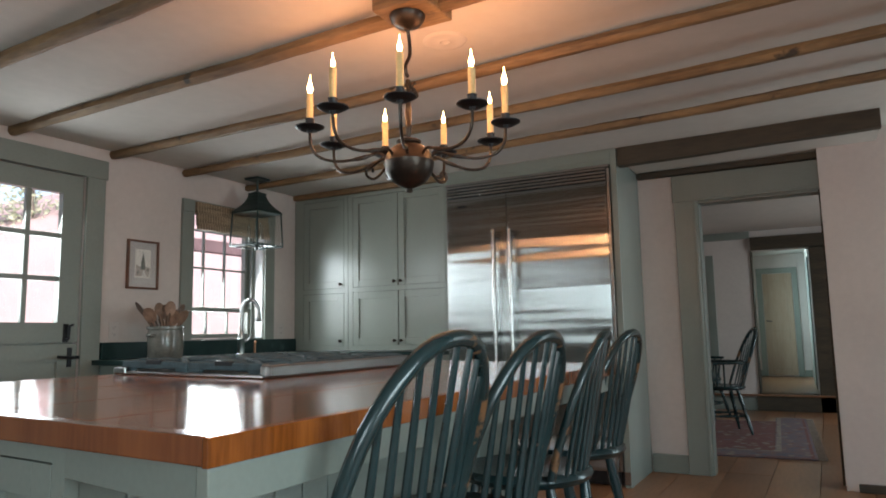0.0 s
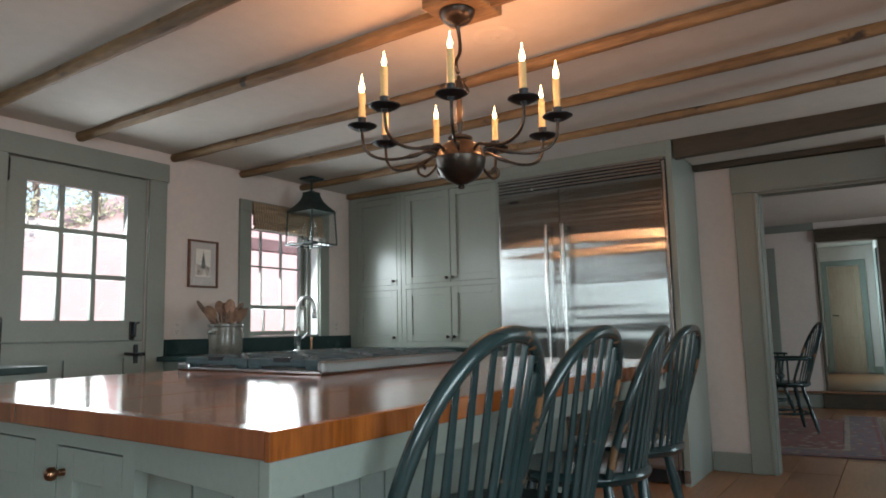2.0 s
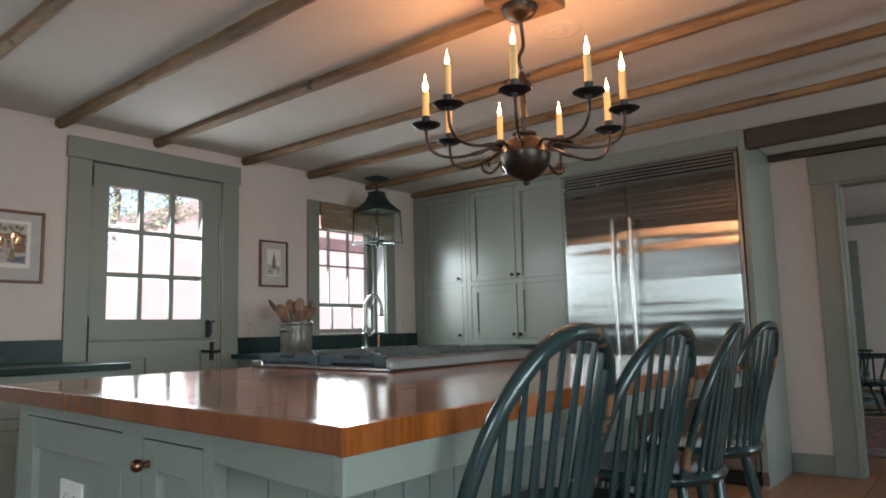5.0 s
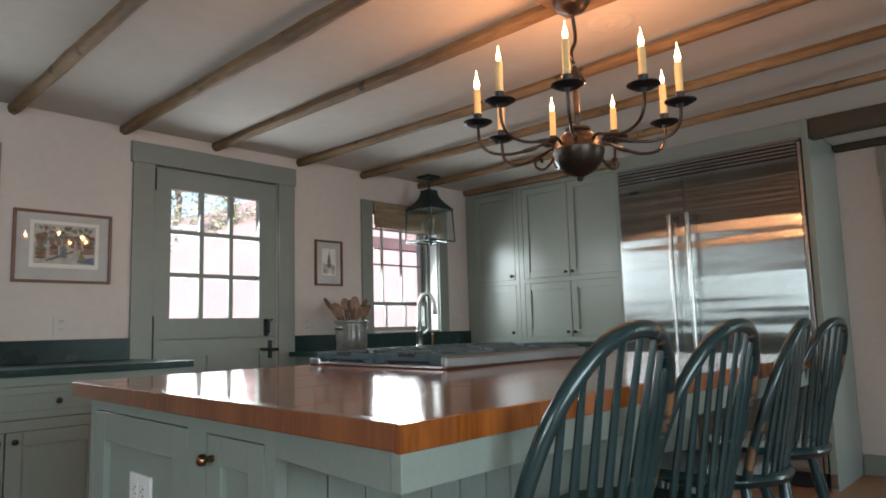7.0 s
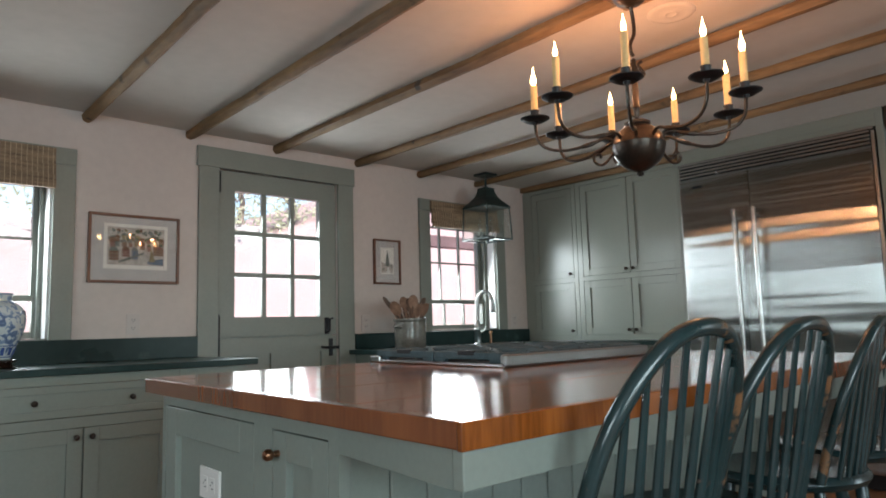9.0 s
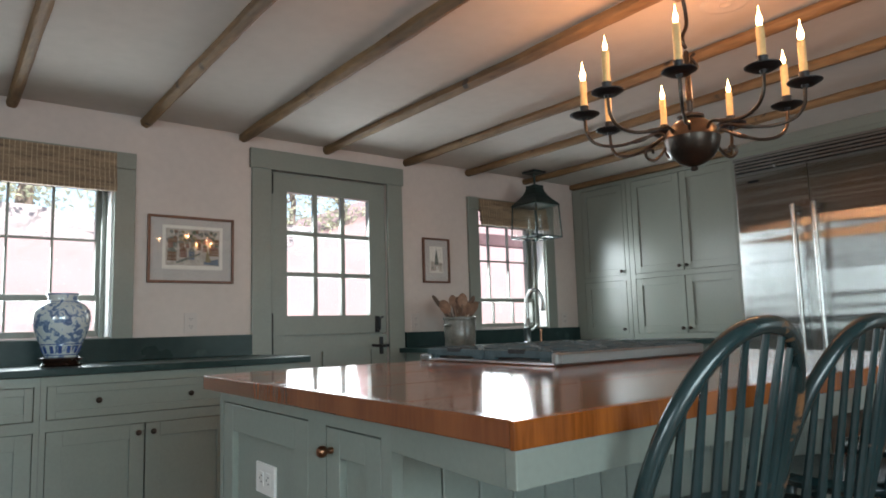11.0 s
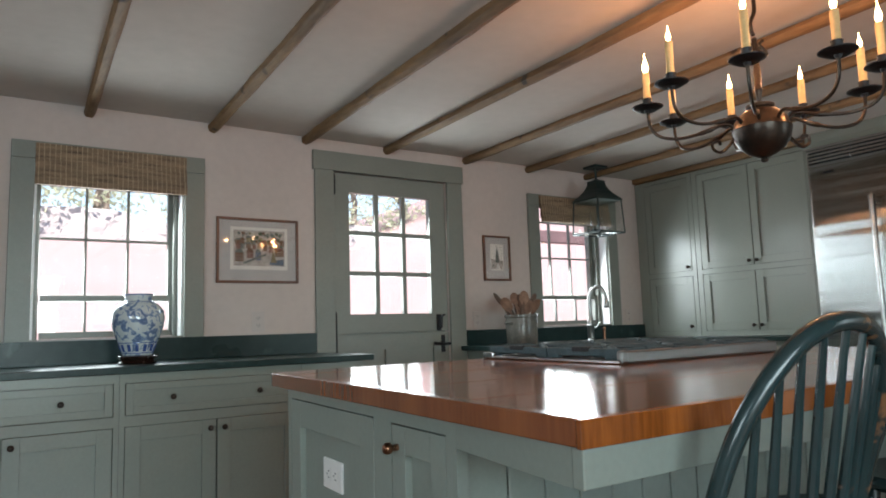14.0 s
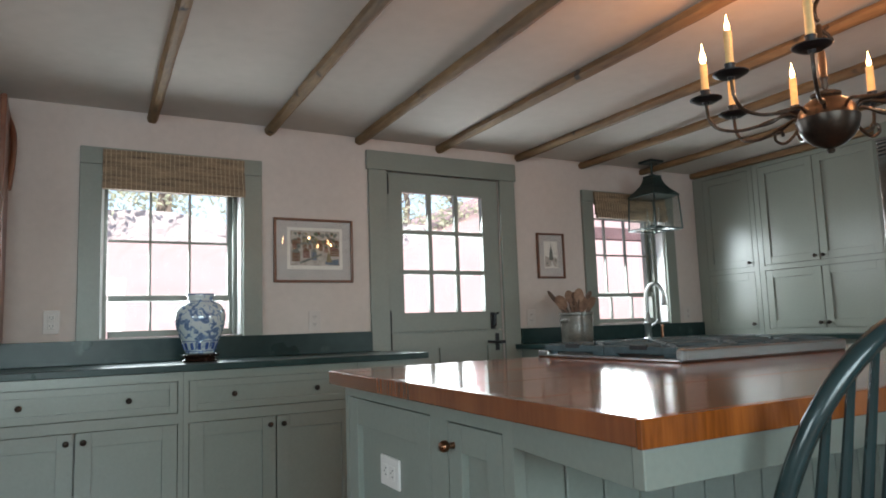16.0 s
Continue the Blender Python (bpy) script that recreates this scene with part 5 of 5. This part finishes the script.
# ---- tap ----
def build_tap(x, y, z):
    t = thing("kitchen_tap", (x, y, z), "brushed nickel gooseneck kitchen tap", "tap")
    part("base", lathe(bmesh.new(), [(0.03, 0), (0.03, 0.006), (0.024, 0.012), (0.024, 0.1), (0.028, 0.105), (0.028, 0.115), (0.02, 0.12), (0.02, 0.17), (0.014, 0.18)], (x, y, z), 24), CHROME, t, "", True)
    d = Vector((0.75, -0.66, 0)) * 0.72
    pts = [Vector((x, y, z + 0.17)), Vector((x, y, z + 0.28)), Vector((x, y, z + 0.34)) + d * 0.012, Vector((x, y, z + 0.385)) + d * 0.055, Vector((x, y, z + 0.385)) + d * 0.115, Vector((x, y, z + 0.34)) + d * 0.155, Vector((x, y, z + 0.30)) + d * 0.165]
    part("spout", tube(bmesh.new(), smooth_path(pts), 0.0145, 14), CHROME, t, "", True)
    p = Vector((x, y, z)) + d * 0.166
    part("spray_head", lathe(bmesh.new(), [(0.017, 0.235), (0.020, 0.24), (0.019, 0.28), (0.014, 0.305), (0.013, 0.31)], p, 18), CHROME, t, "", True)
    part("lever", tube(bmesh.new(), [(x + 0.02, y - 0.005, z + 0.09), (x + 0.05, y - 0.015, z + 0.1), (x + 0.085, y - 0.02, z + 0.135)], [0.009, 0.007, 0.006], 10), CHROME, t, "", True)


build_tap(3.735, 3.70, 0.884)
t = thing("soap_dispenser", (3.98, 3.8, 0.884), "small copper soap dispenser by the sink", "dispenser")
part("pump", tube(bmesh.new(), smooth_path([(3.98, 3.8, 0.884), (3.98, 3.8, 0.965), (3.96, 3.775, 0.972)]), 0.009, 8), COPPER, t, "", True)


# ---- wooden wall cupboard at the end of the counter ----
t = thing("wall_cupboard", (-0.5, 3.9, 1.2), "reddish wooden wall cupboard above the soapstone counter", "cupboard")
# side and body deepened out of view to block west light from the wall
part("side", boxes(((-0.235, 3.60, 1.006), (-0.212, YN - 0.002, 2.12)), bev=0.004), REDWOOD, t)
part("body", boxes(((-0.90, 3.62, 1.006), (-0.237, YN - 0.003, 2.12))), REDWOOD, t)
part("bracket", tube(bmesh.new(), smooth_path([(-0.222, 3.93, 2.10), (-0.198, 3.92, 2.02), (-0.196, 3.92, 1.9), (-0.212, 3.92, 1.74)]), 0.014, 8), REDWOOD, t, "curved wooden bracket", True)

# ---- rug and fruit of the dining room ----
rug = thing("oriental_rug", (7.4, 0.6, 0.0), "worn red and blue oriental rug on pine boards", "rug")
RUG = mat("rug_pile", (0.12, 0.034, 0.032), 0.95, scale=9, fine=26, bump=0.5, second=(0.17, 0.075, 0.062))
RUG_BLUE = mat("rug_pile_blue", (0.07, 0.085, 0.12), 0.95, scale=14, fine=40, bump=0.5, second=(0.20, 0.10, 0.08))
RUG_CREAM = mat("rug_pile_cream", (0.17, 0.13, 0.105), 0.95, scale=14, fine=40, bump=0.5, second=(0.27, 0.22, 0.185))
part("field", boxes(((6.45, 0.62, 0.002), (8.45, 2.4, 0.009))), RUG, rug)
part("border_band", boxes(((6.1, 0.32, 0.001), (6.449, 2.4, 0.010)), ((6.45, 0.32, 0.001), (8.8, 0.619, 0.010))), RUG_BLUE, rug, "dark blue patterned border")
part("border_stripe", boxes(((6.40, 0.57, 0.010), (6.44, 2.4, 0.0112)), ((6.441, 0.57, 0.010), (8.8, 0.61, 0.0112))), RUG_CREAM, rug)
part("border_stripe", boxes(((6.13, 0.34, 0.010), (6.16, 2.4, 0.0112)), ((6.161, 0.34, 0.010), (8.8, 0.365, 0.0112))), RUG, rug)
rnd = random.Random(5)
for k in range(240):
    x, y, s = rnd.uniform(6.15, 8.4), rnd.uniform(0.36, 1.6), rnd.uniform(0.018, 0.045)
    bm = bmesh.new()
    bm.faces.new([bm.verts.new((x + s * math.cos(q * 1.047) * rnd.uniform(0.6, 1), y + s * math.sin(q * 1.047) * rnd.uniform(0.6, 1), 0.0114 + 0.00001 * k)) for q in range(6)])
    part("motif", bm, (RUG_CREAM, RUG_BLUE, RUG_CREAM, RUG)[k % 4], rug)
bm = bmesh.new()
for k in range(240):
    x = 6.1 + 2.7 * k / 240
    tube(bm, [(x, 0.322, 0.006), (x + rnd.uniform(-0.01, 0.01), 0.322 - rnd.uniform(0.05, 0.075), 0.003)], 0.002, 4)
part("fringe", bm, RUG_CREAM, rug, "cream cotton fringe")
rug.matrix_basis = Matrix.Translation((6.1, 0.13, 0)) @ Matrix.Rotation(radians(3.2), 4, "Z") @ Matrix.Translation((1.3, 0.28, 0))


# ---- outside ----
GRAVEL = mat("pale_ground", (0.262, 0.186, 0.186), 0.9, var=0.05, scale=1.5, fine=20, bump=0.2)
ROCK = mat("ledge_stone", (0.25, 0.225, 0.229), 0.9, var=0.2, scale=2.5, fine=14, bump=0.6, stretch=(1, 1, 2.2), second=(0.345, 0.315, 0.315), dist=0.04)
LEAF = mat("leaves", (0.42, 0.48, 0.34), 0.6, scale=3, fine=20, bump=0, second=(0.58, 0.60, 0.47), obj=0.2)
ln, ll = LEAF.node_tree.nodes, LEAF.node_tree.links
l_tr, l_mx = ln.new("ShaderNodeBsdfTranslucent"), ln.new("ShaderNodeMixShader")
l_tr.inputs[0].default_value = (0.68, 0.71, 0.53, 1)
l_mx.inputs[0].default_value = 0.6
ll.new(ln["Principled BSDF"].outputs[0], l_mx.inputs[1])
ll.new(l_tr.outputs[0], l_mx.inputs[2])
ll.new(l_mx.outputs[0], ln["Material Output"].inputs[0])
BARK = mat("bark", (0.17, 0.14, 0.12), 0.9, var=0.3, scale=8, fine=40, bump=0.5)
CLAP = mat("neighbour_paint", (0.72, 0.70, 0.68), 0.6, var=0.04, bump=0.05)
BARN = mat("red_fascia", (0.135, 0.082, 0.085), 0.6, var=0.15, bump=0.1)
bm = bmesh.new()
bmesh.ops.create_grid(bm, x_segments=120, y_segments=120, size=1)
for v in bm.verts:
    x, y = 5 + v.co.x * 120, 20 + v.co.y * 120
    d = y - 5.6
    h = -0.35
    if d > 0:
        h += min(d * 0.62, 2.9) * (1 + 0.6 * min(max((x - 5.5) / 3, 0), 1))
    v.co = (x, y, h + (0.1 * noise.noise((x * 0.4, y * 0.4, 0)) if abs(d) < 30 else 0) - 0.1)
setting("ground", bm, GRAVEL, "pale sunlit ground sloping up behind the house", "ground", True)
bm = bmesh.new()
bmesh.ops.create_grid(bm, x_segments=260, y_segments=50, size=1)
for v in bm.verts:
    u, w = v.co.x, (v.co.y + 1) / 2
    x = -4 + (u + 1) / 2 * 9.6
    p = Vector((x, 10.0 + 0.5 * w, 1.5 + 1.3 * w))
    q = noise.fractal(p * 1.6, 0.8, 2.2, 7)
    v.co = p + Vector((0.06 * q, -0.07 * q, 0.3 * noise.noise(p * 0.6) * w))
tagged(part("stone_ledge", bm, ROCK, None, smooth=False), "rough grey stone ledge behind the house", "rock")


def tree(x, y, z, h, seed):
    rnd = random.Random(seed)
    t = thing("tree", (x, y, z), "leafy green tree above the stone ledge", "tree", "trees behind the house")
    bm = tube(bmesh.new(), [(x, y, z - 0.5), (x + 0.1, y, z + h * 0.3), (x - 0.05, y, z + h * 0.7)], [0.07, 0.05, 0.02], 8)
    for k in range(6):
        a = rnd.uniform(0, 6.3)
        tube(bm, [(x, y, z + h * 0.3), (x + math.cos(a) * h * 0.2, y + math.sin(a) * h * 0.2, z + h * 0.5), (x + math.cos(a) * h * 0.34, y + math.sin(a) * h * 0.34, z + h * 0.62)], [0.014, 0.009, 0.004], 6)
    part("trunk", bm, BARK, t)
    verts, faces = [], []
    for c in range(int(16 * h)):
        a, r, q = rnd.uniform(0, 6.3), rnd.uniform(0, 0.42) * h, rnd.uniform(0.05, 1.0)
        cc = Vector((x + math.cos(a) * r, y + math.sin(a) * r, z + h * q))
        for k in range(38):
            p = cc + Vector((rnd.gauss(0, 0.22), rnd.gauss(0, 0.22), rnd.gauss(0, 0.18)))
            u = Vector((rnd.gauss(0, 1), rnd.gauss(0, 1), rnd.gauss(0, 1))).normalized()
            w = u.orthogonal().normalized() * 0.03
            i = len(verts)
            verts += [p - u * 0.055, p + w, p + u * 0.055, p - w]
            faces.append((i, i + 1, i + 2, i + 3))
    me = bpy.data.meshes.new("crown")
    me.from_pydata([tuple(v - Vector((x, y, z))) for v in verts], [], faces)
    me.materials.append(LEAF)
    ob = new("crown", me)
    ob.parent = t


for k, (tx, ty, th) in enumerate(((-0.5, 11.6, 3.6), (1.6, 12.2, 4.2), (3.6, 11.5, 3.4), (5.6, 12.4, 4.4), (-1.2, 10.9, 1.5), (0.3, 10.7, 1.3), (1.3, 10.9, 1.6), (2.6, 10.8, 1.4), (4.0, 10.9, 1.7), (5.3, 10.8, 1.5), (6.4, 11.0, 1.8))):
    tree(tx, ty, 2.78, th, 20 + k)
# stand-in for a neighbouring building's red-brown band; the unseen posts are made up
beam = thing("garden_pergola", (7.0, 6.4, 0), "red-brown band outside the sink window, built as a beam on added posts", "pergola")
part("beam", boxes(((4.9, 6.35, 2.02), (9.6, 6.45, 2.17)), bev=0.01), BARN, beam, "red-brown band built as a timber beam")
for px_ in (5.1, 9.4):
    part("post", boxes(((px_ - 0.05, 6.35, -0.2), (px_ + 0.05, 6.45, 2.02)), bev=0.008), CLAP, beam)

# ---- floor boards, pieces of the floor ----
rnd = random.Random(9)
w = 0.29
shared = {}
y = YS
while y < YN - 0.02:
    y1 = min(y + w, YN)
    x = XW
    while x < 9.55:
        L = rnd.choice((2.4, 3.0, 3.6))
        x1 = min(x + L, 9.55)
        key = (round(x1 - x, 3), round(y1 - y, 3))
        if key not in shared:
            bm = boxes(((0, 0.0018, -0.024), (key[0] - 0.003, key[1] - 0.0018, 0.0)), bev=0.0018)
            me = bpy.data.meshes.new("floor_board")
            bm.to_mesh(me)
            bm.free()
            me.materials.append(PLANK)
            shared[key] = me
        ob = new("floor_board", shared[key])
        ob.location = (x, y, 0)
        ob.parent = floor
        x = x1
    y = y1
